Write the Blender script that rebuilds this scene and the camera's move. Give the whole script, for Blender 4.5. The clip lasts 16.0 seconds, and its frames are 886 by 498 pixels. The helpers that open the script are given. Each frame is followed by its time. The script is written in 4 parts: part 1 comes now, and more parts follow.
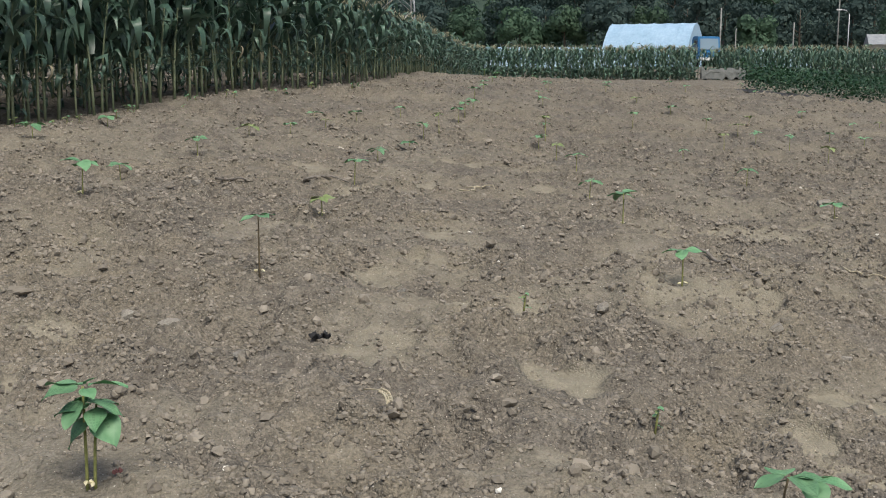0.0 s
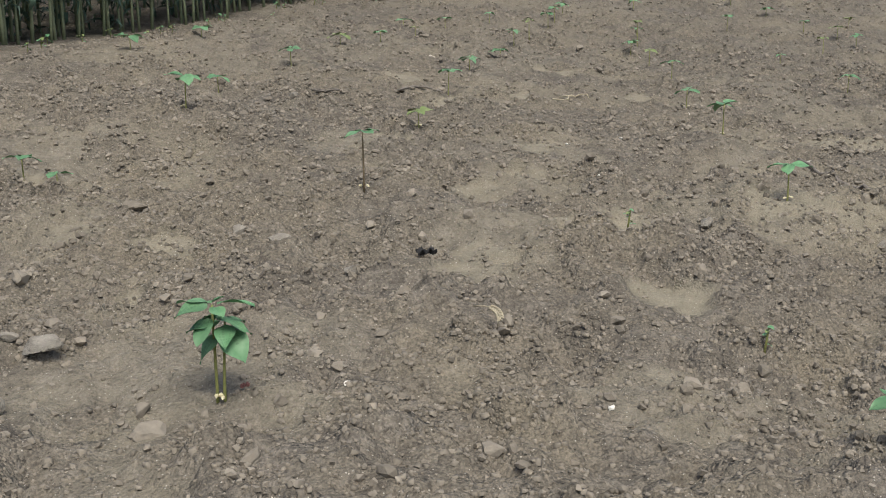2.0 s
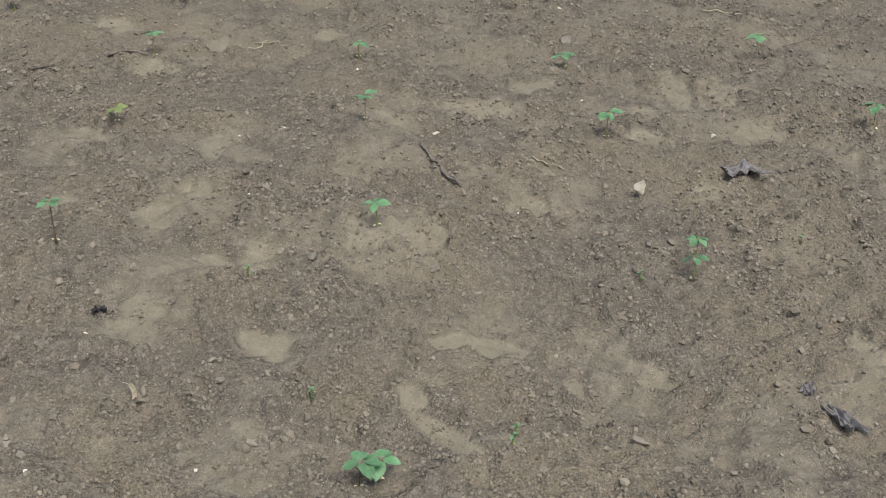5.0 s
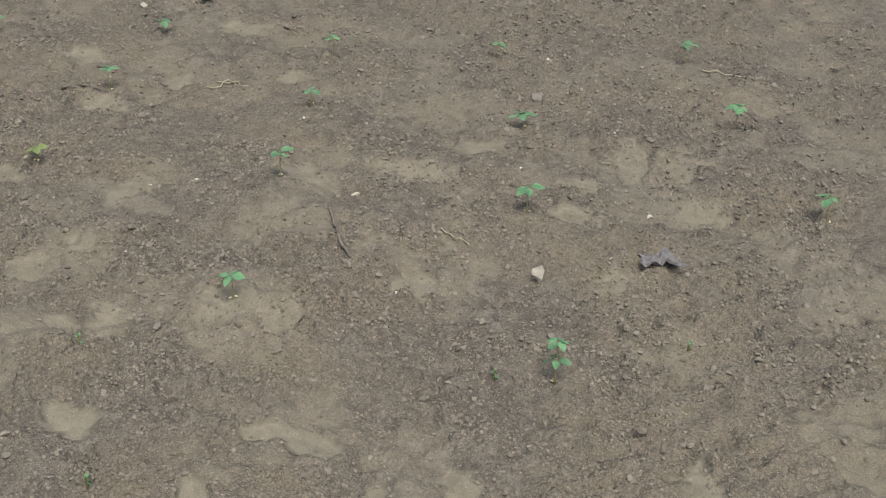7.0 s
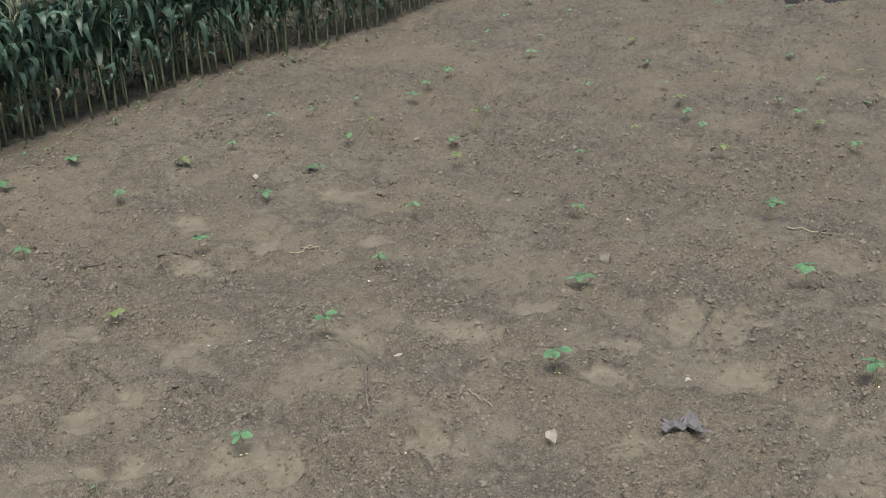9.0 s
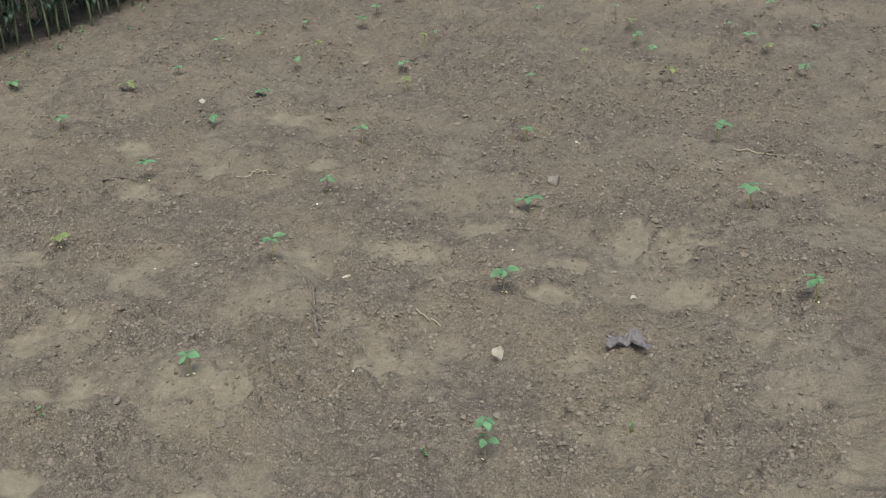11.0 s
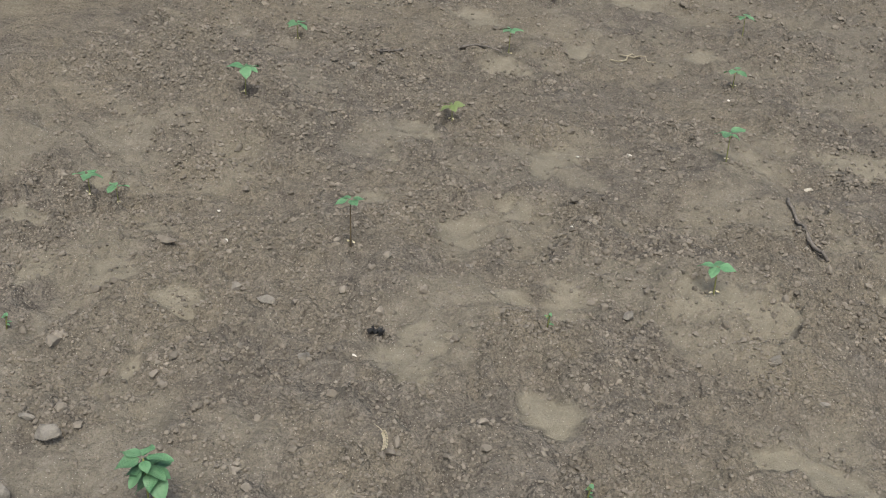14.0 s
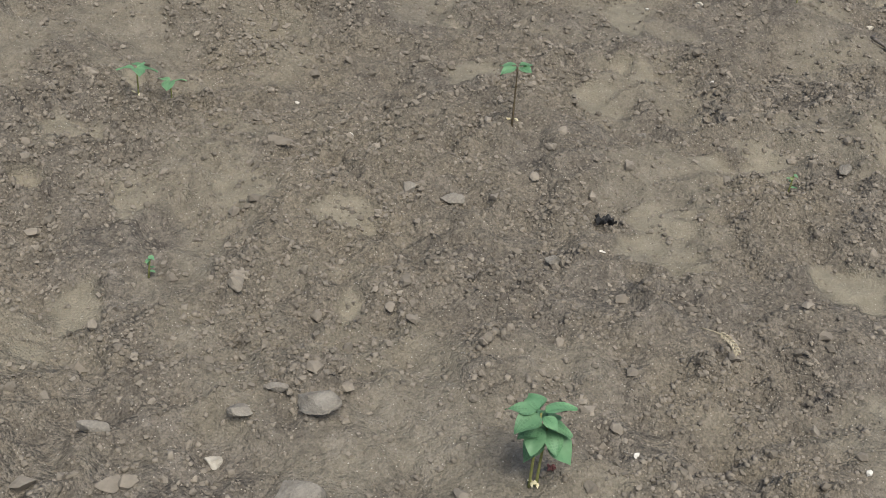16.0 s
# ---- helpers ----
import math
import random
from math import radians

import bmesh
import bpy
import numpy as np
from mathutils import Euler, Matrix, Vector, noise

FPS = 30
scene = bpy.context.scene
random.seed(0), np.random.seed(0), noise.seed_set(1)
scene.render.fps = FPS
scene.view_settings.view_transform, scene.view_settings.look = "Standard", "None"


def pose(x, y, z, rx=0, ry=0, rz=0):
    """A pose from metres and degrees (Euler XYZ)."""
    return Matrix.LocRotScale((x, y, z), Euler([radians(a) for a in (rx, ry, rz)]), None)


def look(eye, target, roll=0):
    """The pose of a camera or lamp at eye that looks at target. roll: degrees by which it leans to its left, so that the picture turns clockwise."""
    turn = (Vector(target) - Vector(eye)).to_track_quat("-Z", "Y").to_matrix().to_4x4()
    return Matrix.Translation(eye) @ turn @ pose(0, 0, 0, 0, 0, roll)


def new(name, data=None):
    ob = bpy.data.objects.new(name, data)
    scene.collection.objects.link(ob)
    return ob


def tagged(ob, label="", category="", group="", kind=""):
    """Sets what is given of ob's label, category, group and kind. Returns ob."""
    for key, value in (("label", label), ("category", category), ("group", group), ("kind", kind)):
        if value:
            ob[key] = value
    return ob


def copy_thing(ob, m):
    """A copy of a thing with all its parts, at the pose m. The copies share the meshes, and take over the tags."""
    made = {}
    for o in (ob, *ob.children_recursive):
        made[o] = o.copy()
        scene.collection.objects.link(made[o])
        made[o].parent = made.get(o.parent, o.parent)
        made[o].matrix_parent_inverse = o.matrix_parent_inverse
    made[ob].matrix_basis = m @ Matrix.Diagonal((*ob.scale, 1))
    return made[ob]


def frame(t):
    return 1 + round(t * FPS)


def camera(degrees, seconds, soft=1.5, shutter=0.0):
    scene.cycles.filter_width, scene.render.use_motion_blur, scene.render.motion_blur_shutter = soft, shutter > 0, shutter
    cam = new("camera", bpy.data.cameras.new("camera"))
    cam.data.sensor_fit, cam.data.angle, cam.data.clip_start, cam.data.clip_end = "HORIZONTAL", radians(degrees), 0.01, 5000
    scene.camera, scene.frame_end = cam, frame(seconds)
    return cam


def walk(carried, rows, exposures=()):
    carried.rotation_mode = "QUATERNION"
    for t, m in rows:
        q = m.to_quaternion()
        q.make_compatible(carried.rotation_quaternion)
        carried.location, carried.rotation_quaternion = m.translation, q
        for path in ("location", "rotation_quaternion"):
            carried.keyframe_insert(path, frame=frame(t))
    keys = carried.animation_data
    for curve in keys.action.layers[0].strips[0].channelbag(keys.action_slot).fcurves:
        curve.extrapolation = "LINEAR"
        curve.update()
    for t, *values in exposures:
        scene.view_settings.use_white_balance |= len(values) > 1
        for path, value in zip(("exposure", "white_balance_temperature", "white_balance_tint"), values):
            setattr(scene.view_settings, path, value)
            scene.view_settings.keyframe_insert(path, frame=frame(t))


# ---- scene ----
cam = camera(43.1, 16.0, soft=1.0)
PATH = [
    (0, (0.354, -0.784, 0.692), (0.194, 1.184, 0.375), 0.3),
    (0.5, (0.361, -0.787, 0.691), (0.27, 1.184, 0.362), -0.2),
    (1, (0.295, -0.797, 0.689), (0.135, 1.157, 0.29), -0.1),
    (1.5, (0.232, -0.805, 0.704), (-0.053, 1.121, 0.245), -0.2),
    (2, (0.291, -0.811, 0.73), (-0.007, 1.106, 0.245), -0.5),
    (2.5, (0.383, -0.791, 0.967), (0.12, 1.1, 0.369), -0.9),
    (3, (0.491, -0.825, 1.473), (0.381, 0.997, 0.656), 1.7),
    (3.5, (0.67, -0.923, 1.87), (0.695, 0.84, 0.924), 2.2),
    (4, (0.793, -1.087, 1.992), (0.82, 0.655, 1.01), 0.9),
    (4.5, (0.822, -1.376, 2.071), (0.823, 0.381, 1.115), 1.7),
    (5, (0.993, -1.555, 2.134), (1.032, 0.215, 1.203), 0.4),
    (5.2, (1.123, -1.575, 2.164), (1.166, 0.199, 1.243), -1.2),
    (7.3, (2.324, -1.143, 2.446), (2.064, 0.601, 1.501), 1.3),
    (7.5, (2.501, -1.111, 2.463), (2.159, 0.629, 1.538), -0.1),
    (8, (2.993, -1.083, 2.527), (2.43, 0.62, 1.644), -2.2),
    (8.5, (3.191, -1.117, 2.604), (2.594, 0.624, 1.821), -3.5),
    (9, (3.075, -1.161, 2.57), (2.473, 0.612, 1.869), -3.5),
    (9.5, (3.148, -1.179, 2.575), (2.525, 0.594, 1.891), -3.8),
    (9.7, (3.215, -1.188, 2.569), (2.638, 0.597, 1.876), -4.3),
    (11.8, (2.843, -1.129, 2.472), (2.313, 0.586, 1.59), -3.0),
    (12, (2.672, -1.091, 2.462), (2.113, 0.608, 1.567), -2.0),
    (12.5, (2.147, -1.036, 2.405), (1.645, 0.701, 1.552), 2.3),
    (13, (1.69, -1.034, 2.294), (1.243, 0.733, 1.472), 3.8),
    (13.5, (1.368, -0.968, 2.15), (0.869, 0.768, 1.293), 5.2),
    (14, (0.978, -0.857, 1.936), (0.421, 0.826, 1.009), 2.1),
    (14.5, (0.489, -0.755, 1.816), (-0.013, 0.893, 0.799), 2.9),
    (15, (0.085, -0.73, 1.718), (-0.287, 0.921, 0.652), 5.8),
    (15.5, (-0.326, -0.778, 1.65), (-0.452, 0.913, 0.59), 6.8),
    (16, (-0.63, -0.579, 1.477), (-0.62, 1.124, 0.429), 4.6),
]
walk(cam, [(t, look(eye, target, roll)) for t, eye, target, roll in PATH],
     [(0, .47), (5, .43), (7.5, .4), (8.5, .36), (9.5, .36), (12, .39), (16, .39)])

# ---- light ----
world = bpy.data.worlds.new("world")
scene.world = world
world.use_nodes = True
wn = world.node_tree
sky = wn.nodes.new("ShaderNodeTexSky")
sky.sky_type = 'NISHITA'
sky.sun_disc = False
sky.sun_elevation = radians(62)
sky.sun_rotation = radians(157)
sky.dust_density = 4.0
sky.air_density = 1.0
sky.ozone_density = 1.0
wn.nodes["Background"].inputs[1].default_value = 0.105
wn.links.new(sky.outputs[0], wn.nodes["Background"].inputs[0])
sun = new("sun", bpy.data.lights.new("sun", 'SUN'))
sun.data.energy = 2.1
sun.data.angle = radians(34)
sun.data.color = (1.0, 0.98, 0.9)
sun.matrix_world = look((3, -7, 15), (0, 0, 0))
scene.view_settings.exposure = 0.5

RNG = np.random.default_rng(7)


# ---- materials ----
def mat(name, colour, rough=0.9, metal=0.0):
    m = bpy.data.materials.new(name)
    m.use_nodes = True
    b = m.node_tree.nodes["Principled BSDF"]
    b.inputs["Base Color"].default_value = (*colour, 1)
    b.inputs["Roughness"].default_value = rough
    b.inputs["Metallic"].default_value = metal
    b.inputs["Specular IOR Level"].default_value = 0.3
    return m, m.node_tree, b


def node(nt, kind, **values):
    n = nt.nodes.new(kind)
    for key, v in values.items():
        n.inputs[key].default_value = v
    return n


def noise_tex(nt, scale, detail=4.0, rough=0.6, vec=None):
    n = node(nt, "ShaderNodeTexNoise", Scale=scale, Detail=detail, Roughness=rough)
    if vec is None:
        g = nt.nodes.new("ShaderNodeNewGeometry")
        vec = g.outputs["Position"]
    nt.links.new(vec, n.inputs["Vector"])
    return n.outputs["Fac"]


def ramp(nt, fac, stops):
    r = nt.nodes.new("ShaderNodeValToRGB")
    e = r.color_ramp.elements
    e[0].position, e[0].color = stops[0][0], (*stops[0][1], 1)
    e[1].position, e[1].color = stops[-1][0], (*stops[-1][1], 1)
    for p, c in stops[1:-1]:
        x = e.new(p)
        x.color = (*c, 1)
    nt.links.new(fac, r.inputs[0])
    return r.outputs[0]


def mix(nt, fac, a, b, kind='MIX'):
    m = nt.nodes.new("ShaderNodeMix")
    m.data_type, m.blend_type = 'RGBA', kind
    for sock, v in ((m.inputs[0], fac), (m.inputs[6], a), (m.inputs[7], b)):
        if isinstance(v, (int, float)):
            sock.default_value = v
        elif isinstance(v, tuple):
            sock.default_value = (*v, 1)
        else:
            nt.links.new(v, sock)
    return m.outputs[2]


def bump(nt, b, fac, strength, dist):
    n = node(nt, "ShaderNodeBump", Strength=strength, Distance=dist)
    nt.links.new(fac, n.inputs["Height"])
    nt.links.new(n.outputs[0], b.inputs["Normal"])


def varied(name, dark, light, scale, rough=0.85, bumps=0.3, dist=0.004, island=0.0, metal=0.0):
    """Two-scale noise between two colours, with fine relief; island: spread from piece to piece."""
    m, nt, b = mat(name, dark, rough, metal)
    a = noise_tex(nt, scale, 5)
    c = ramp(nt, a, [(0.3, dark), (0.7, light)])
    f = noise_tex(nt, scale * 7, 3)
    c = mix(nt, 0.35, c, ramp(nt, f, [(0.3, (0.35, 0.35, 0.35)), (0.7, (0.65, 0.65, 0.65))]), 'OVERLAY')
    if island:
        g = nt.nodes.new("ShaderNodeNewGeometry")
        r = ramp(nt, g.outputs["Random Per Island"], [(0.0, (0.5 - island,) * 3), (1.0, (0.5 + island,) * 3)])
        c = mix(nt, 1.0, c, r, 'OVERLAY')
    nt.links.new(c, b.inputs["Base Color"])
    if bumps:
        bump(nt, b, f, bumps, dist)
    return m


TAN_D, TAN_L = (0.2, 0.18, 0.134), (0.285, 0.258, 0.196)
GREY_D, GREY_L = (0.112, 0.099, 0.083), (0.2, 0.179, 0.15)


def cells(nt, scale, rand=1.0):
    v = node(nt, "ShaderNodeTexVoronoi", Scale=scale, Randomness=rand)
    g = nt.nodes.new("ShaderNodeNewGeometry")
    warp = node(nt, "ShaderNodeTexNoise", Scale=scale * .7, Detail=2.0)
    nt.links.new(g.outputs["Position"], warp.inputs["Vector"])
    add = node(nt, "ShaderNodeVectorMath")
    add.operation = 'MULTIPLY_ADD'
    nt.links.new(warp.outputs["Color"], add.inputs[0])
    add.inputs[1].default_value = (0.6 / scale,) * 3
    nt.links.new(g.outputs["Position"], add.inputs[2])
    nt.links.new(add.outputs[0], v.inputs["Vector"])
    return v


def calc(nt, op, a, b):
    m = nt.nodes.new("ShaderNodeMath")
    m.operation = op
    for sock, v in zip(m.inputs, (a, b)):
        if isinstance(v, (int, float)):
            sock.default_value = v
        else:
            nt.links.new(v, sock)
    return m.outputs[0]


def soil_material():
    m, nt, b = mat("soil", TAN_D, 0.95)
    b.inputs["Specular IOR Level"].default_value = 0.12
    at = nt.nodes.new("ShaderNodeAttribute")
    at.attribute_name = "crust"
    crusted = at.outputs["Fac"]
    big = noise_tex(nt, 1.3, 5, 0.65)
    mid = noise_tex(nt, 14, 5, 0.7)
    fine = noise_tex(nt, 170, 3, 0.65)
    c1, c2 = cells(nt, 42), cells(nt, 95)
    loose = ramp(nt, mid, [(0.32, GREY_D), (0.5, (0.152, 0.135, 0.11)), (0.7, GREY_L)])
    loose = mix(nt, ramp(nt, big, [(0.44, (0, 0, 0)), (0.6, (0.85, 0.85, 0.85))]), loose, (0.19, 0.166, 0.126))
    c3 = cells(nt, 210)
    crumb = mix(nt, 0.5, mix(nt, 0.6, c1.outputs["Color"], c2.outputs["Color"]), c3.outputs["Color"])
    bw = nt.nodes.new("ShaderNodeRGBToBW")
    nt.links.new(crumb, bw.inputs[0])
    loose = mix(nt, 0.75, loose, ramp(nt, bw.outputs[0], [(0.3, (0.33, 0.33, 0.33)), (0.7, (0.67, 0.67, 0.67))]), 'OVERLAY')
    tan = ramp(nt, mid, [(0.3, TAN_D), (0.7, TAN_L)])
    c = mix(nt, crusted, loose, tan)
    c = mix(nt, 0.5, c, ramp(nt, fine, [(0.25, (0.36, 0.36, 0.36)), (0.75, (0.64, 0.64, 0.64))]), 'OVERLAY')
    # pale grit strewn over it
    sep = nt.nodes.new("ShaderNodeSeparateColor")
    nt.links.new(c3.outputs["Color"], sep.inputs[0])
    grit = calc(nt, 'MULTIPLY', calc(nt, 'GREATER_THAN', sep.outputs[0], 0.965), calc(nt, 'LESS_THAN', c3.outputs["Distance"], 0.33))
    c = mix(nt, grit, c, (0.42, 0.39, 0.33))
    nt.links.new(c, b.inputs["Base Color"])
    # relief: rounded crumbs of two sizes where the soil is loose, fine grit everywhere
    rough = calc(nt, 'SUBTRACT', 1.0, calc(nt, 'MULTIPLY', crusted, 0.85))
    h1 = calc(nt, 'MULTIPLY', calc(nt, 'SUBTRACT', 1.0, c1.outputs["Distance"]), 0.008)
    h2 = calc(nt, 'MULTIPLY', calc(nt, 'SUBTRACT', 1.0, c2.outputs["Distance"]), 0.0055)
    lumps = calc(nt, 'MULTIPLY', calc(nt, 'ADD', h1, h2), rough)
    c0 = cells(nt, 15)
    lumps = calc(nt, 'ADD', lumps, calc(nt, 'MULTIPLY', calc(nt, 'MULTIPLY', calc(nt, 'SUBTRACT', 1.0, c0.outputs["Distance"]), rough), 0.011))
    hh = calc(nt, 'ADD', lumps, calc(nt, 'ADD', calc(nt, 'MULTIPLY', fine, 0.002), calc(nt, 'MULTIPLY', calc(nt, 'SUBTRACT', 1.0, c3.outputs["Distance"]), 0.003)))
    hh = calc(nt, 'ADD', hh, calc(nt, 'MULTIPLY', calc(nt, 'MULTIPLY', mid, rough), 0.012))
    bump(nt, b, hh, 1.0, 1.0)
    return m


SOIL = soil_material()
CLOD = varied("clod", (0.17, 0.149, 0.118), (0.255, 0.226, 0.182), 9, 0.95, 0.7, 0.004, island=0.12)
STONE = varied("stone", (0.18, 0.163, 0.135), (0.3, 0.278, 0.235), 30, 0.9, 0.8, 0.006)
PALE = varied("pale_stone", (0.4, 0.36, 0.29), (0.6, 0.56, 0.47), 40, 0.8, 0.4, 0.002)
WHITE_CHIP = varied("white_chip", (0.6, 0.57, 0.5), (0.75, 0.72, 0.64), 60, 0.7, 0.2, 0.002)
TWIG = varied("twig", (0.1, 0.088, 0.074), (0.24, 0.215, 0.185), 60, 0.9, 0.5, 0.003)
STRAW = varied("straw", (0.3, 0.26, 0.17), (0.46, 0.41, 0.3), 60, 0.8, 0.2, 0.002)
BLUEISH = varied("plastic_film", (0.13, 0.125, 0.125), (0.22, 0.21, 0.21), 40, 0.4, 0.5, 0.004)
BLACK = varied("black_film", (0.012, 0.012, 0.013), (0.05, 0.05, 0.05), 30, 0.65, 0.4, 0.004)
COTY = varied("dry_cotyledon", (0.6, 0.52, 0.3), (0.78, 0.72, 0.5), 90, 0.7, 0.2, 0.001)


def leaf_material(name, dark, light, scale, island=0.12, through_light=0.25, rough=0.45):
    m, nt, b = mat(name, dark, rough)
    c = ramp(nt, noise_tex(nt, scale, 4), [(0.3, dark), (0.72, light)])
    g = nt.nodes.new("ShaderNodeNewGeometry")
    o = nt.nodes.new("ShaderNodeObjectInfo")
    add = nt.nodes.new("ShaderNodeMath")
    add.operation = 'ADD'
    nt.links.new(g.outputs["Random Per Island"], add.inputs[0])
    nt.links.new(o.outputs["Random"], add.inputs[1])
    half = nt.nodes.new("ShaderNodeMath")
    half.operation = 'MULTIPLY'
    half.inputs[1].default_value = 0.5
    nt.links.new(add.outputs[0], half.inputs[0])
    r = ramp(nt, half.outputs[0], [(0.1, (0.5 - island,) * 3), (0.9, (0.5 + island,) * 3)])
    c = mix(nt, 1.0, c, r, 'OVERLAY')
    nt.links.new(c, b.inputs["Base Color"])
    t = nt.nodes.new("ShaderNodeBsdfTranslucent")
    nt.links.new(c, t.inputs[0])
    s = nt.nodes.new("ShaderNodeMixShader")
    s.inputs[0].default_value = through_light
    out = nt.nodes["Material Output"]
    nt.links.new(b.outputs[0], s.inputs[1])
    nt.links.new(t.outputs[0], s.inputs[2])
    nt.links.new(s.outputs[0], out.inputs[0])
    bump(nt, b, noise_tex(nt, scale * 5, 2), 0.15, 0.003)
    return m


SEED_LEAF = leaf_material("seedling_leaf", (0.13, 0.3, 0.145), (0.23, 0.42, 0.225), 30, 0.14, 0.32, 0.42)
SEED_YELLOW = leaf_material("pale_seedling_leaf", (0.2, 0.27, 0.1), (0.29, 0.35, 0.15), 30)
SEED_STEM = varied("seedling_stem", (0.17, 0.19, 0.06), (0.3, 0.3, 0.11), 60, 0.6, 0.2, 0.001)
DARK_STEM = varied("dark_stem", (0.07, 0.055, 0.035), (0.15, 0.12, 0.07), 60, 0.7, 0.2, 0.001)
CORN_LEAF = leaf_material("corn_leaf", (0.042, 0.085, 0.06), (0.11, 0.17, 0.125), 5, 0.3, 0.15, 0.3)
CORN_STALK = varied("corn_stalk", (0.1, 0.13, 0.075), (0.2, 0.225, 0.135), 8, 0.6, 0.2, 0.003, island=0.1)
CORN_TASSEL = varied("corn_tassel", (0.2, 0.19, 0.12), (0.32, 0.3, 0.2), 9, 0.8, 0.0)
DRY_LEAF = varied("dry_corn_leaf", (0.2, 0.18, 0.12), (0.33, 0.3, 0.2), 9, 0.8, 0.2)
BEAN_LEAF = leaf_material("bean_leaf", (0.016, 0.046, 0.022), (0.034, 0.084, 0.038), 3, 0.12)
# the blue haze of distance is mixed into the dark trees' leaf colour
HAZED_TREE_LEAF = leaf_material("hazed_tree_leaf", (0.038, 0.066, 0.06), (0.062, 0.1, 0.086), 0.35, 0.1, 0.4, 0.7)
TREE_LIGHT = leaf_material("light_tree_leaf", (0.048, 0.095, 0.06), (0.085, 0.145, 0.083), 0.35, 0.16, 0.4, 0.7)
BARK = varied("bark", (0.05, 0.04, 0.03), (0.12, 0.1, 0.08), 6, 0.95, 0.4, 0.02)
FOREST_FLOOR = varied("forest_floor", (0.022, 0.04, 0.026), (0.045, 0.07, 0.045), 0.2, 0.95, 0.0)
FILM = varied("greenhouse_film", (0.27, 0.41, 0.54), (0.38, 0.53, 0.66), 0.8, 0.4, 0.15, 0.02)
STEEL = varied("galvanised_steel", (0.35, 0.36, 0.37), (0.5, 0.5, 0.51), 3, 0.5, 0.0, metal=0.6)
CONCRETE = varied("concrete", (0.2, 0.2, 0.19), (0.3, 0.3, 0.28), 2, 0.9, 0.1)
BLUE = varied("blue_paint", (0.02, 0.12, 0.28), (0.03, 0.17, 0.36), 2, 0.35, 0.0)
GLASS_DARK, _, _ = mat("vehicle_glass", (0.2, 0.28, 0.34), 0.15)
RUBBER = varied("rubber", (0.015, 0.015, 0.015), (0.03, 0.03, 0.03), 10, 0.85, 0.1)
LAMP_WHITE = varied("white_paint", (0.68, 0.68, 0.66), (0.8, 0.8, 0.78), 3, 0.5, 0.0)
ROOF = varied("grey_roof", (0.2, 0.21, 0.22), (0.32, 0.33, 0.34), 1.5, 0.7, 0.1)
WALL = varied("plaster", (0.4, 0.4, 0.38), (0.52, 0.52, 0.5), 1.0, 0.9, 0.1)


# ---- building helpers ----
def mesh(name, verts, faces, material, smooth=True):
    me = bpy.data.meshes.new(name)
    me.from_pydata([tuple(map(float, v)) for v in verts], [], [tuple(map(int, f)) for f in faces])
    me.materials.append(material)
    me.polygons.foreach_set("use_smooth", [smooth] * len(me.polygons))
    me.update()
    return me


def part(name, data, parent, label="", at=None):
    ob = new(name, data)
    ob.parent = parent
    if at is not None:
        ob.matrix_basis = at
    if label:
        ob["label"] = label
    return ob


def thing(name, label, category, m, group="", kind=""):
    ob = new(name)
    ob.empty_display_size = 0.05
    ob.matrix_basis = m
    return tagged(ob, label, category, group, kind)


def lattice(shape, seed):
    return np.random.default_rng(seed).random(shape)


def value_noise(x, y, scale, seed):
    """Smooth value noise between 0 and 1 on the plan, with cells of the given size."""
    tab = lattice((256, 256), seed)
    u, v = np.asarray(x) / scale + 1000.0, np.asarray(y) / scale + 1000.0
    i, j = np.floor(u).astype(int), np.floor(v).astype(int)
    a, b = u - i, v - j
    a, b = a * a * (3 - 2 * a), b * b * (3 - 2 * b)
    g = lambda p, q: tab[(i + p) % 256, (j + q) % 256]
    return (g(0, 0) * (1 - a) + g(1, 0) * a) * (1 - b) + (g(0, 1) * (1 - a) + g(1, 1) * a) * b


# ---- lie of the land ----
# broad hollows and swells: height, place, reach
SWELLS = [(-0.075, 2.1, 2.7, 0.9, 1.3), (-0.045, -1.25, 1.5, 0.6, 1.2), (0.042, -0.1, 2.0, 0.65, 0.8), (-0.055, 0.6, 7.3, 0.8, 1.4), (-0.06, -2.9, 7.2, 0.9, 1.2)]


def ease(v):
    v = np.clip(v, 0, 1)
    return v * v * (3 - 2 * v)


def broad(x, y):
    """Gentle cross slope near the camera, which rises to a low crest, falls to the far corn and rises to the road behind it."""
    x, y = np.asarray(x, float), np.asarray(y, float)
    cx, cy = np.clip(x, -2.15, 3.6), np.clip(y, -3, 8)
    n = -0.088 - 0.0386 * cx + 0.037 * cy - 0.0071 * cx * cy
    n = n + 0.1 * np.clip((-x - 1.6) / 1.0, 0, 1) * np.clip((6.5 - cy) / 3, 0, 1)
    for a, px, py, sx, sy in SWELLS:
        n = n + a * np.exp(-((x - px) / sx) ** 2 - ((y - py) / sy) ** 2)
    crest = np.interp(x, (-3, -1, 1, 3, 4.5, 8), (.62, .6, .52, .42, .27, .12))
    z = n + (crest - n) * ease((y - 6.5) / 6.5)
    z = z + (0.36 - z) * ease((y - 14) / 20)
    return z + 0.55 * ease((y - 45) / 25)


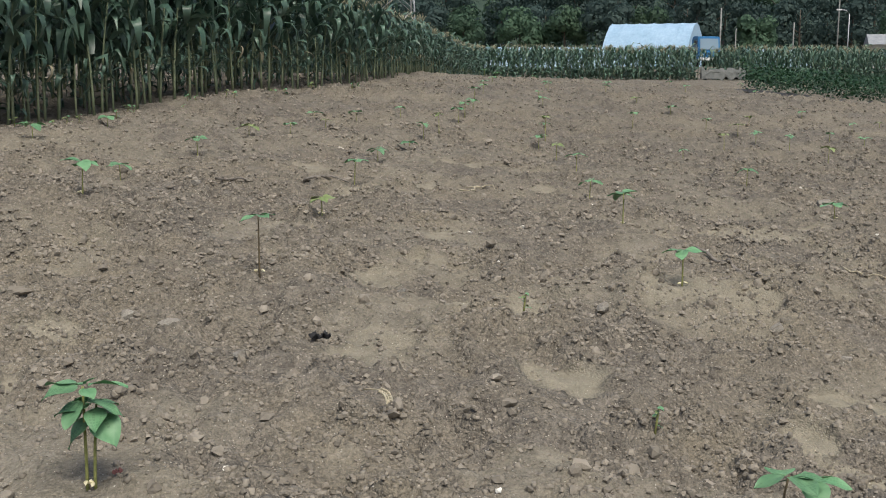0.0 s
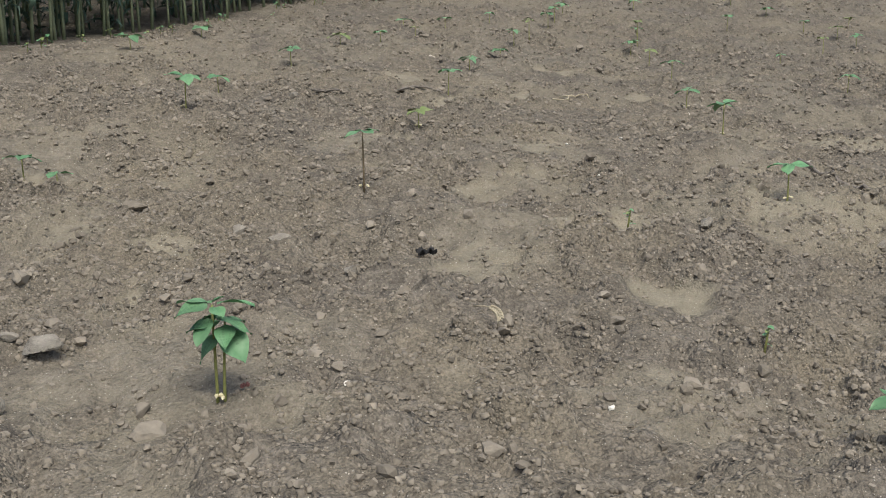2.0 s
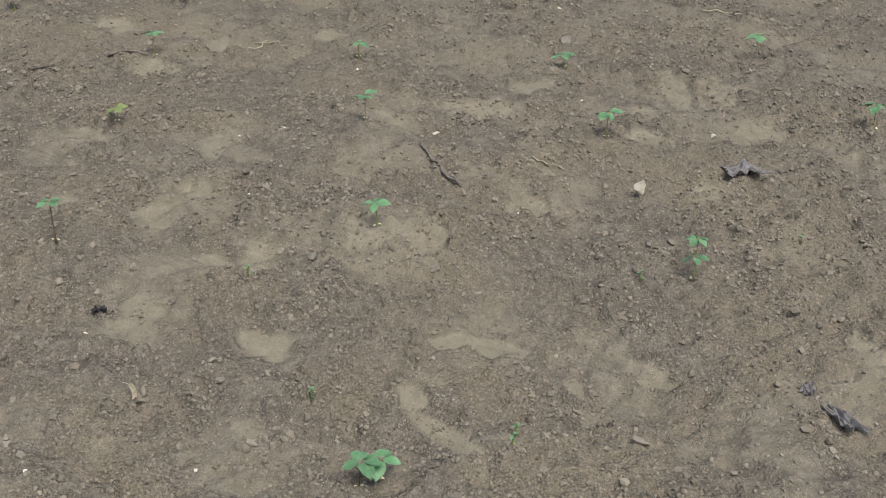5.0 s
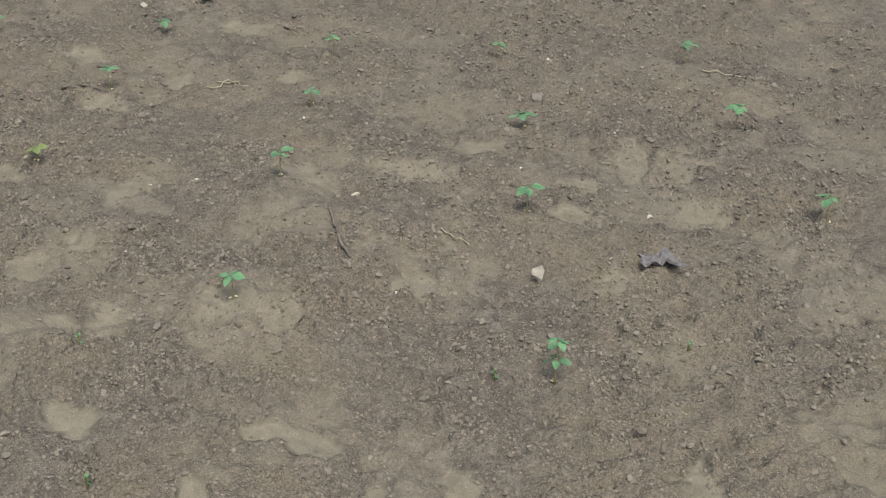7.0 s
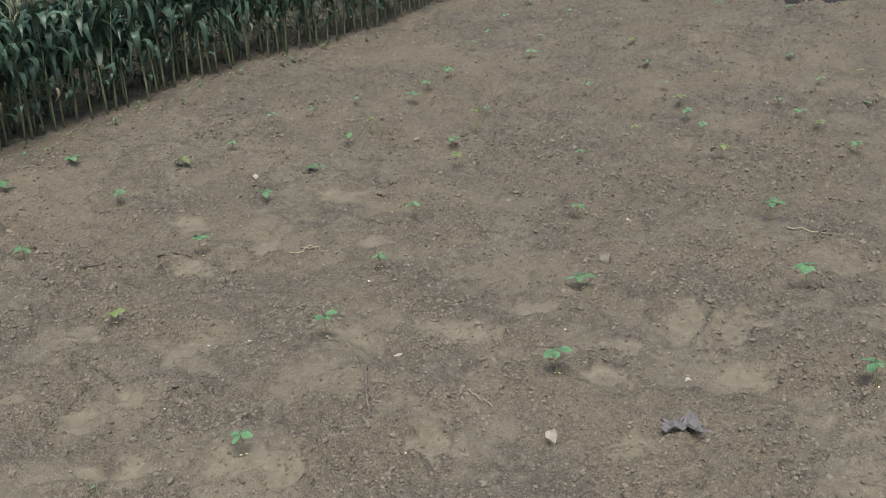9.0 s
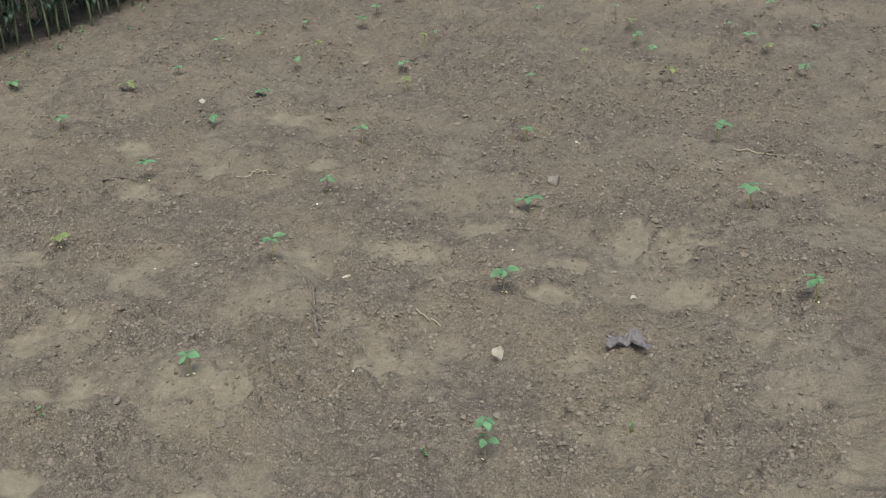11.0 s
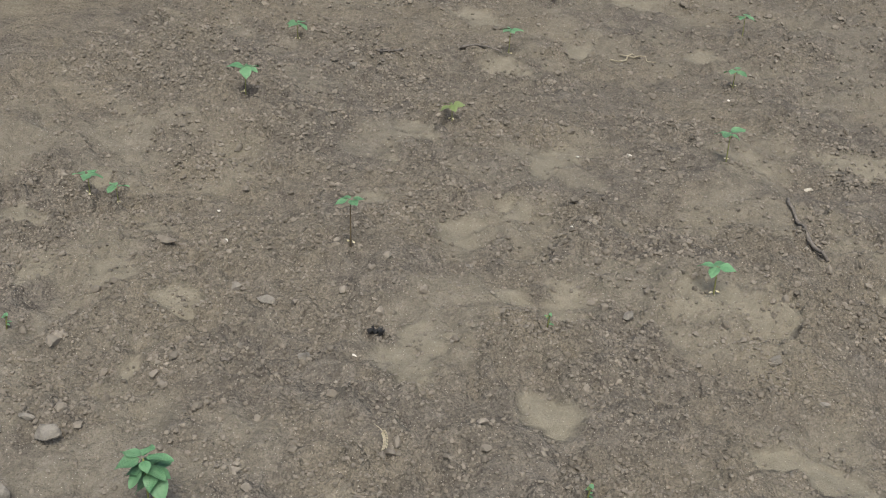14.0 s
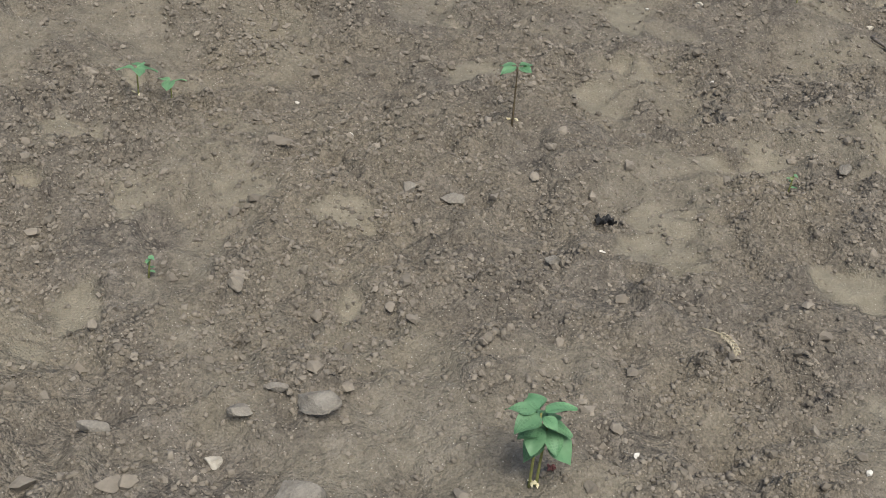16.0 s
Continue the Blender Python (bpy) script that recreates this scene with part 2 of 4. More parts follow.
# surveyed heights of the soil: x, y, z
SURVEY = [(.56, 2.4, -.015), (-.207, 1.903, .015), (2.04, 3.28, -.17), (.25, 2.9, .02), (.06, 4.84, .06), (-.845, 6.11, .19), (1.93, 5.42, -.055), (-1.3, 2.79, .055),
          (.545, 1.45, -.11), (3.02, 6.03, -.05), (-.857, 1.175, -.04), (1.96, 6.12, -.035), (2.58, 4.1, -.14), (1.057, 3.9, -.045), (1.01, 3.55, -.01), (1.05, 2.38, -.045),
          (1.22, 2.25, -.13), (1.665, 1.62, -.2), (.323, 1.29, -.09), (-.03, 2.56, .025), (-.6, 2.04, .03), (-1.075, 2.16, .04), (-1.1, 2.57, .015), (.66, 4.57, .04)]
SURVEY += [(.333, 3.66, .03), (-1.52, 6.3, .28), (2.59, 3.57, -.15), (1.14, 4.86, -.045), (.81, 2.63, .065), (.715, 3.77, .08), (1.95, 3.82, -.065), (-1.354, 3.33, .185), (-.442, 2.39, .08), (2.145, 2.57, -.195)]


def level(x, y):
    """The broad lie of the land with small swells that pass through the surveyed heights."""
    z = broad(x, y)
    x, y = np.asarray(x, float), np.asarray(y, float)
    top, low = np.zeros(z.shape), np.full(z.shape, .05)
    for px, py, pz in SURVEY:
        w = np.exp(-((x - px) ** 2 + (y - py) ** 2) / .0484)
        top, low = top + w * (pz - float(broad(px, py))), low + w
    return z + top / low


# smooth crusted hollows: x, y, half width, half depth
CRUST_A = [(-0.03, 1.97, 0.12, 0.17), (0.44, 1.83, 0.1, 0.08), (0.79, 2.59, 0.12, 0.21), (0.99, 2.59, 0.09, 0.19), (1.85, 1.89, 0.11, 0.11),
           (1.55, 1.8, 0.06, 0.08), (0, 3, 0.08, 0.08), (0, 3.5, 0.07, 0.26), (2.69, 1.95, 0.07, 0.18), (0.41, 1.43, 0.08, 0.07),
           (0.32, 2.42, 0.09, 0.09), (1.5, 3.13, 0.11, 0.12), (-0.64, 3.57, 0.12, 0.11), (2.38, 3.38, 0.1, 0.15), (-0.2, 4.95, 0.1, 0.14),
           (2.79, 4.74, 0.14, 0.24), (2.84, 4.16, 0.23, 0.09), (0.42, 5.26, 0.14, 0.12), (-1.15, 2, 0.1, 0.11), (-0.88, 1.92, 0.09, 0.08),
           (-0.82, 1.56, 0.04, 0.12), (0.17, 2.39, 0.1, 0.06), (-1.41, 1.9, 0.06, 0.12)]
CRUST_B = [(-1.65, 2.16, 0.09, 0.08), (-0.57, 2.81, 0.08, 0.1), (-1.43, 1.48, 0.07, 0.1), (-1.59, 2.59, 0.05, 0.07), (-1.69, 1.91, 0.06, 0.05),
           (0.35, 2.5, 0.09, 0.07), (-1.47, 1.32, 0.06, 0.04), (1.32, 4.18, 0.26, 0.14), (2.48, 4.71, 0.11, 0.29), (2.18, 3.9, 0.14, 0.1),
           (0.77, 3.89, 0.14, 0.16), (0.05, 3.57, 0.08, 0.13), (-0.61, 3.4, 0.13, 0.16), (2.21, 4.27, 0.18, 0.1), (-0.5, 4.47, 0.18, 0.12),
           (1.62, 4.61, 0.2, 0.1), (2.95, 7.5, .13, .14), (-0.86, 5.08, .18, .14), (-0.1, 5.92, .18, .17), (-0.16, 2.77, .1, .12)]
# loose grey crumbs: x, y, half width, half depth
LOOSE = [(1.78, 2.66, 0.15, 0.19), (2.43, 2.34, 0.14, 0.2), (0.2, 2.09, 0.12, 0.15), (0.71, 1.63, 0.19, 0.19), (1.47, 1.72, 0.08, 0.1),
         (2.33, 1.52, 0.12, 0.16), (0.24, 3.07, 0.12, 0.18), (0.62, 2.34, 0.09, 0.08), (0.67, 1.18, 0.11, 0.1), (1.58, 1.44, 0.1, 0.13),
         (1.25, 2.78, 0.15, 0.11), (0.87, 3.2, 0.13, 0.13), (1.96, 1.6, 0.12, 0.11), (-0.25, 2.05, 0.13, 0.09), (-1.38, 2.92, 0.2, 0.19),
         (-0.87, 2.32, 0.16, 0.15), (-0.53, 2.37, 0.1, 0.11), (-0.45, 1.74, 0.18, 0.12), (-1.1, 1.62, 0.08, 0.15), (0.13, 1.55, 0.1, 0.15),
         (0.07, 1.13, 0.1, 0.07), (0.58, 2.94, 0.14, 0.2), (0.24, 1.46, 0.09, 0.11), (-1.53, 2.03, 0.08, 0.08)]
LOOSE += [(-1.23, 1.27, 0.1, 0.1), (-0.87, 1.32, 0.07, 0.06), (1.74, 6.38, 0.35, 0.3), (1.46, 3.5, 0.13, 0.13), (1.12, 3.36, 0.09, 0.27),
          (2.54, 3.04, 0.15, 0.18), (-0.52, 3.36, 0.17, 0.14), (0.94, 1.47, .15, .12),
          (2.7, 5.4, .5, .55), (3.3, 4.5, .4, .5), (2.2, 7.0, .6, .5), (1.0, 7.6, .6, .5), (3.0, 7.9, .6, .7), (-1.0, 4.1, .22, .3), (-1.6, 3.6, .2, .3)]


def spots(x, y, places, seed):
    """0 to 1 inside uneven round patches."""
    out = np.zeros(np.shape(x))
    wob = (value_noise(x, y, 0.09, seed) - 0.5) * 0.9 + (value_noise(x, y, 0.03, seed + 1) - 0.5) * 0.5
    for cx, cy, a, b in places:
        d = np.hypot((x - cx) / a, (y - cy) / b) * 1.12 + wob
        out = np.maximum(out, ease((1.25 - d) / 0.55))
    return out


# footprints pressed smooth: x, y, half length, half width, turn in degrees
PRINTS = [(1.065, 1.435, .2, .055, -45), (0.96, 1.6, .08, .05, -40), (1.29, 1.97, .13, .065, -18), (1.1, 1.99, .1, .045, 25), (0.44, 1.86, .11, .07, -20)]


def prints(x, y):
    out = np.zeros(np.shape(x))
    wob = (value_noise(x, y, 0.07, 17) - 0.5) * 0.5 + (value_noise(x, y, 0.025, 18) - 0.5) * 0.35
    for cx, cy, a, b, turn in PRINTS:
        c, s = math.cos(radians(turn)), math.sin(radians(turn))
        u, v = (x - cx) * c + (y - cy) * s, (y - cy) * c - (x - cx) * s
        out = np.maximum(out, ease((1.2 - np.hypot(u / a, v / b) - wob) / 0.4))
    return out


def crust(x, y):
    """How far the soil is a smooth tan crust rather than loose crumbs."""
    near = np.maximum(spots(x, y, CRUST_A, 11), spots(x, y, CRUST_B, 13))
    n = 0.6 * value_noise(x, y, 0.42, 21) + 0.4 * value_noise(x, y, 0.13, 22)
    wild = np.clip((n - 0.52) / 0.14, 0, 1) * (0.5 - 0.2 * np.clip((y - 4) / 3, 0, 1))
    base = np.maximum(near, wild)
    base = base * (0.7 + 0.3 * value_noise(x, y, 0.06, 25))
    return np.maximum(base * (1 - 0.9 * spots(x, y, LOOSE, 15)), prints(x, y))


def lumps(x, y, size, seed, share):
    """Rounded clods that sit close on a jittered lattice: 0 between them to 1 on top; share: how many places hold one."""
    tab = np.random.default_rng(seed).random((4, 128, 128))
    u, v = np.asarray(x) / size + 2000.0, np.asarray(y) / size + 2000.0
    i, j = np.floor(u).astype(int), np.floor(v).astype(int)
    out = np.zeros(np.shape(u))
    for p in (-1, 0, 1):
        for q in (-1, 0, 1):
            k, m = (i + p) % 128, (j + q) % 128
            r = 0.3 + 0.42 * tab[2, k, m]
            d2 = ((u - i - p - tab[0, k, m]) / r) ** 2 + ((v - j - q - tab[1, k, m]) / (r * 0.85)) ** 2
            out = np.maximum(out, np.sqrt(np.clip(1 - d2, 0, 1)) * r * (tab[3, k, m] < share))
    return out / 0.72


def roughness(x, y):
    """Where the plough left the ground broken into clods: 0 even, 1 broken."""
    n = 0.6 * value_noise(x, y, 0.34, 23) + 0.4 * value_noise(x, y, 0.12, 24)
    return np.maximum(np.clip((n - 0.36) / 0.26, 0, 1), spots(x, y, LOOSE, 15))


def height(x, y):
    k = crust(x, y)
    b = roughness(x, y) * (1 - 0.7 * k)
    field = np.clip((x + 2.9) / 0.6, 0, 1)
    c1, c2 = np.clip((12 - y) / 4, 0, 1), np.clip((26 - y) / 10, 0, 1)
    rx, ry = 0.83 * x + 0.56 * y, 0.83 * y - 0.56 * x
    fold = lambda size, seed: np.abs(2 * value_noise(rx, ry, size, seed) - 1)
    wx, wy = x + 0.02 * value_noise(x, y, 0.05, 37), y + 0.02 * value_noise(x, y, 0.05, 38)
    z = (value_noise(x, y, 0.55, 31) - 0.5) * 0.034 + (value_noise(rx, ry, 0.2, 32) - 0.5) * 0.05
    z = z + (0.4 - fold(0.11, 33)) * 0.04 * c2 * (1 - 0.65 * k)
    z = z + (0.4 - fold(0.055, 36)) * 0.019 * c1 * (1 - 0.7 * k)
    z = z + lumps(wx, wy, 0.11, 61, 0.4) * 0.036 * b * c2
    z = z + lumps(wx, wy, 0.055, 62, 0.5) * 0.023 * b * c2
    z = z + lumps(wx, wy, 0.03, 63, 0.5) * 0.012 * b * c1
    z = z - 0.012 * k
    far = np.clip((np.hypot(x, y) - 40) / 20, 0, 1)
    return level(x, y) + z * (0.4 + 0.6 * field) * (1 - far)


def zat(x, y):
    return float(height(np.array([x]), np.array([y]))[0])


# ---- ground: one sheet to the horizon ----
def graded(lo, hi, step, mid, far, grow=1.16):
    c = list(np.arange(lo, hi, step))
    s, x = step, hi
    while x < far:
        c.append(x)
        s = min(s * grow, 400)
        x += s
    s, x = step, lo
    while x > -far:
        s = min(s * grow, 400)
        x -= s
        c.insert(0, x)
    return np.array(c)


def build_ground():
    xs = graded(-2.2, 3.5, 0.0135, 0, 2500, 1.09)
    near = [-2500., -900., -300., -100., -40., -15., -7., -4.5, -3.6] + list(np.arange(-3.1, 0.28, .07))
    ys, step = near + list(np.arange(0.3, 3.2, 0.0125)), 0.0125
    while ys[-1] < 2500:
        step = min(step * (1.0105 if ys[-1] < 16 else 1.14), 400)
        ys.append(ys[-1] + step)
    ys = np.array(ys)
    gx, gy = np.meshgrid(xs, ys)
    z = height(gx, gy)
    nx, ny = len(xs), len(ys)
    v = np.stack([gx, gy, z], -1).reshape(-1, 3).astype(np.float32)
    i = (np.arange(ny - 1)[:, None] * nx + np.arange(nx - 1)[None]).ravel()
    f = np.stack([i, i + 1, i + nx + 1, i + nx], 1).astype(np.int32)
    me = bpy.data.meshes.new("ground")
    me.vertices.add(len(v))
    me.vertices.foreach_set("co", v.ravel())
    me.loops.add(f.size)
    me.loops.foreach_set("vertex_index", f.ravel())
    me.polygons.add(len(f))
    me.polygons.foreach_set("loop_start", np.arange(0, f.size, 4, dtype=np.int32))
    me.polygons.foreach_set("use_smooth", np.ones(len(f), bool))
    me.update(calc_edges=True)
    a = me.attributes.new("crust", 'FLOAT', 'POINT')
    a.data.foreach_set("value", crust(gx, gy).ravel().astype(np.float32))
    me.materials.append(SOIL)
    tagged(new("ground", me), "dry brown ploughed soil with crumbs and smooth crusted hollows", "ground", kind="structure")


build_ground()


# ---- loose clods: uncountable crumbs on the soil ----
def ico():
    p = (1 + 5 ** 0.5) / 2
    v = np.array([(-1, p, 0), (1, p, 0), (-1, -p, 0), (1, -p, 0), (0, -1, p), (0, 1, p), (0, -1, -p), (0, 1, -p),
                  (p, 0, -1), (p, 0, 1), (-p, 0, -1), (-p, 0, 1)], float)
    f = [(0, 11, 5), (0, 5, 1), (0, 1, 7), (0, 7, 10), (0, 10, 11), (1, 5, 9), (5, 11, 4), (11, 10, 2), (10, 7, 6), (7, 1, 8),
         (3, 9, 4), (3, 4, 2), (3, 2, 6), (3, 6, 8), (3, 8, 9), (4, 9, 5), (2, 4, 11), (6, 2, 10), (8, 6, 7), (9, 8, 1)]
    return v / np.linalg.norm(v[0]), np.array(f)


def build_clods():
    iv, jf = ico()
    cv = np.array([(a, b, c) for c in (-1, 1) for b in (-1, 1) for a in (-1, 1)], float) * 0.78
    cf = np.array([(4, 5, 7, 6), (0, 1, 5, 4), (1, 3, 7, 5), (3, 2, 6, 7), (2, 0, 4, 6)])
    xs, ys, rs = [], [], []
    for x0, x1, y0, y1, per, small, big in ((-1.9, 3.0, 0.55, 2.6, 9500, 0.0022, 0.0085), (-2.3, 3.6, 2.6, 4.4, 4600, 0.0032, 0.012),
                                           (-3.0, 4.4, 4.4, 7.5, 1500, 0.0046, 0.0135), (-2.4, 4.6, 7.5, 13.0, 420, 0.0062, 0.016),
                                           (-2.2, 3.4, 0.4, 4.4, 170, 0.008, 0.018), (-2.6, 4.4, 4.4, 8.0, 50, 0.011, 0.022)):
        n = int((x1 - x0) * (y1 - y0) * per)
        x, y = RNG.uniform(x0, x1, n), RNG.uniform(y0, y1, n)
        dens = (1 - 0.85 * crust(x, y)) * (0.24 + 0.9 * roughness(x, y) * np.clip(4.5 * value_noise(x, y, 0.3, 41) * value_noise(x, y, 0.09, 42) - 0.5, 0.05, 1)) + 0.35 * spots(x, y, LOOSE, 15)
        keep = RNG.random(n) < dens
        x, y = x[keep], y[keep]
        xs.append(x)
        ys.append(y)
        rs.append(np.minimum(small * RNG.random(len(x)) ** -0.55, big) * RNG.uniform(0.7, 1.1, len(x)))
    x, y, r = np.concatenate(xs), np.concatenate(ys), np.concatenate(rs)
    large = r > 0.008
    V, loops, sizes, smooth, count = [], [], [], [], 0
    for sel, bv, bf in ((large, iv, jf), (~large, cv, cf)):
        px, py, pr = x[sel], y[sel], r[sel]
        n, m = len(px), len(bv)
        shape = bv[None] * RNG.uniform(0.62, 1.22, (n, m, 1)) * RNG.uniform((0.8, 0.75, 0.55), (1.3, 1.05, 1.0), (n, 3))[:, None]
        tilt = RNG.normal(0, 0.4, n)
        c, s = np.cos(tilt)[:, None], np.sin(tilt)[:, None]
        shape = np.stack([shape[..., 0] * c - shape[..., 2] * s, shape[..., 1], shape[..., 0] * s + shape[..., 2] * c], -1)
        a = RNG.uniform(0, 6.283, n)
        c, s = np.cos(a)[:, None], np.sin(a)[:, None]
        v = np.stack([shape[..., 0] * c - shape[..., 1] * s, shape[..., 0] * s + shape[..., 1] * c, shape[..., 2]], -1) * pr[:, None, None]
        v += np.stack([px, py, height(px, py) + 0.27 * pr], -1)[:, None]
        V.append(v.reshape(-1, 3))
        loops.append((bf[None] + count + m * np.arange(n)[:, None, None]).ravel())
        sizes.append(np.full(n * len(bf), bf.shape[1]))
        smooth.append(np.repeat(RNG.random(n) < (0.0 if m == 12 else 0.7), len(bf)))
        count += n * m
    sizes = np.concatenate(sizes)
    loops = np.concatenate(loops).astype(np.int32)
    me = bpy.data.meshes.new("soil_clods")
    me.vertices.add(count)
    me.vertices.foreach_set("co", np.concatenate(V).astype(np.float32).ravel())
    me.loops.add(len(loops))
    me.loops.foreach_set("vertex_index", loops)
    me.polygons.add(len(sizes))
    me.polygons.foreach_set("loop_start", (np.cumsum(sizes) - sizes).astype(np.int32))
    me.polygons.foreach_set("use_smooth", np.concatenate(smooth))
    me.update(calc_edges=True)
    me.materials.append(CLOD)
    tagged(new("soil_clods", me), "loose grey-brown crumbs and clods of dry soil", "soil", kind="stuff")


build_clods()


# ---- stones, each a thing of its own ----
def rock_mesh(name, size, seed, material, angular=0.62):
    r = random.Random(seed)
    bm = bmesh.new()
    bmesh.ops.create_icosphere(bm, subdivisions=3, radius=1)
    planes = [(Vector((r.gauss(0, 1), r.gauss(0, 1), r.gauss(0, 1))).normalized(), r.uniform(0.36, 0.64)) for _ in range(12)]
    off = Vector((r.uniform(0, 50), r.uniform(0, 50), seed))
    for v in bm.verts:
        p = v.co.copy()
        for n, d in planes:
            k = p.dot(n) - d
            if k > 0:
                p -= n * k * angular * 1.6
        p *= 1 + 0.12 * noise.noise(p * 1.7 + off) + 0.05 * noise.noise(p * 5 + off)
        v.co = (p.x * size[0] * .9, p.y * size[1] * .9, p.z * size[2])
    me = bpy.data.meshes.new(name)
    bm.to_mesh(me)
    bm.free()
    me.materials.append(material)
    me.polygons.foreach_set("use_smooth", [False] * len(me.polygons))
    return me


def stone(name, label, x, y, size, seed, material, turn=0, group="", lift=0.25):
    ob = new(name, rock_mesh(name, size, seed, material))
    ob.matrix_basis = pose(x, y, zat(x, y) + size[2] * lift, 6 * math.sin(seed), 6 * math.cos(seed), turn)
    return tagged(ob, label, "stone" if "stone" in name else "clod", group)


stone("stone", "pale cream angular stone standing on the soil", 2.04, 3.3, (.04, .034, .058), 3, PALE, 20, lift=.75)
stone("stone", "small flat pale stone on the soil", 1.06, 3.89, (.042, .028, .018), 4, PALE, 10)
stone("stone", "small rounded pale stone on the soil", 2.58, 4.07, (.036, .024, .018), 5, PALE, -15)
stone("stone", "grey-brown blocky stone beside a seedling", 0.56, 2.42, (.034, .038, .028), 6, STONE, 35, lift=.45)
stone("stone", "rounded brown stone half sunk in soil", 1.05, 2.41, (.045, .033, .03), 7, STONE, 0)
stone("stone", "small flat grey-brown stone on loose crumbs", 1.215, 2.29, (.032, .022, .016), 8, STONE, 15)
stone("stone", "flat grey-brown stone tilted on the crust", -0.04, 2.52, (.034, .022, .014), 9, STONE, -40)
stone("stone", "rounded grey-brown rock far along the field", 1.93, 5.42, (.075, .065, .055), 10, STONE, 0, lift=.45)
stone("stone", "small pale pebble in the field", 1.96, 6.1, (.035, .026, .02), 12, PALE, 0)
stone("stone", "small grey pebble in the field", 0.54, 7.1, (.035, .028, .02), 13, STONE, 0)
stone("stone", "pale rounded stone near the far seedlings", -0.845, 6.1, (.045, .034, .03), 14, PALE, 0)
stone("stone", "pale pebble on the smooth crust", 0.32, 3.67, (.026, .02, .014), 15, PALE, 0)
stone("stone", "smooth grey stone near the twig litter", -1.1, 3.93, (.034, .028, .024), 16, STONE, 0, lift=.45)
stone("stone", "large angular grey stone on crumbly soil", -0.85, 1.2, (.05, .055, .03), 17, STONE, 60, lift=.4)
stone("stone", "pale angular chip of stone with sharp edge", -1.04, 1.07, (.024, .028, .02), 18, PALE, 30, lift=.5)
stone("stone", "rounded grey stone lying on loose soil", -1.27, 1.09, (.046, .032, .022), 19, STONE, 10, lift=.4)
stone("stone", "light grey stone with broken face", -1.0, 1.17, (.034, .036, .026), 20, STONE, 70, lift=.45)
stone("stone", "broad flat grey stone at the edge of loose soil", -0.86, 0.98, (.065, .05, .035), 21, STONE, 0, lift=.35)
stone("stone", "small pale grey stone on loose soil", -0.94, 1.23, (.03, .02, .018), 22, STONE, 0, lift=.4)
stone("stone", "flat brown stone lying on crumbs", -0.6, 2.04, (.065, .042, .024), 23, STONE, 0, lift=.4)
stone("stone", "small brown stone on crumbs", -0.72, 2.05, (.035, .026, .02), 24, STONE, 0, lift=.4)
stone("stone", "rounded dark grey stone on loose crumbs", -0.34, 1.79, (.036, .032, .026), 25, STONE, 0, lift=.4)
for sx, sy, sz in ((-1.08, 1.55, .045), (-0.9, 1.53, .026), (-0.18, 1.65, .028), (-0.73, 1.56, .028), (-1.4, 1.17, .034), (-1.21, 0.96, .036),
                   (-1.36, 0.92, .04), (-1.38, 1.3, .034), (-1.09, 2.22, .05), (-0.49, 2.04, .024), (-0.67, 1.51, .024), (-0.34, 1.48, .026),
                   (-0.29, 1.25, .026), (-0.99, 1.4, .03), (1.73, 2.42, .03), (1.76, 2.67, .03), (1.33, 2.84, .026), (1.67, 3.13, .018),
                   (2.12, 2.9, .032), (0.56, 1.41, .026), (0.31, 1.62, .03), (1.72, 1.45, .05), (2.86, 2.77, .026), (0.68, 2.91, .034),
                   (-0.55, 1.0, .036), (-0.36, 0.96, .034), (-0.3, 1.04, .028), (-0.5, 0.9, .05), (-0.95, 0.74, .05), (0.1, 0.94, .04)):
    k = int(1000 * abs(sx * 3 + sy))
    stone("soil_lump", "hard grey-brown lump of dry soil among crumbs", sx, sy, (sz, sz * .8, sz * .55), k, CLOD, k % 180, "soil lumps", .3)


# ---- litter ----
def tube(points, radii, sides=6):
    """A tapered bent rod through the points: vertices and faces."""
    pts = [Vector(p) for p in points]
    verts, faces = [], []
    for i, p in enumerate(pts):
        d = (pts[min(i + 1, len(pts) - 1)] - pts[max(i - 1, 0)]).normalized()
        u = d.orthogonal().normalized()
        w = d.cross(u)
        for k in range(sides):
            a = 2 * math.pi * k / sides
            verts.append(p + (u * math.cos(a) + w * math.sin(a)) * radii[i])
    for i in range(len(pts) - 1):
        for k in range(sides):
            a, b = i * sides + k, i * sides + (k + 1) % sides
            faces.append((a, b, b + sides, a + sides))
    faces.append(tuple(range(sides))[::-1])
    faces.append(tuple((len(pts) - 1) * sides + k for k in range(sides)))
    return verts, faces


def stick(name, label, x0, y0, x1, y1, rad, material, bend=0.01, seed=1):
    r = random.Random(seed)
    pts = []
    for i in range(7):
        t = i / 6
        x, y = x0 + (x1 - x0) * t, y0 + (y1 - y0) * t
        pts.append((x + r.uniform(-bend, bend), y + r.uniform(-bend, bend), zat(x, y) + rad + 0.004 + r.uniform(0, bend * .6)))
    o = Vector(pts[0])
    v, f = tube([Vector(p) - o for p in pts], [rad * (1 - .35 * i / 6) for i in range(7)])
    ob = new(name, mesh(name, v, f, material))
    ob.location = o
    return tagged(ob, label, "twig" if "twig" in name else "straw")


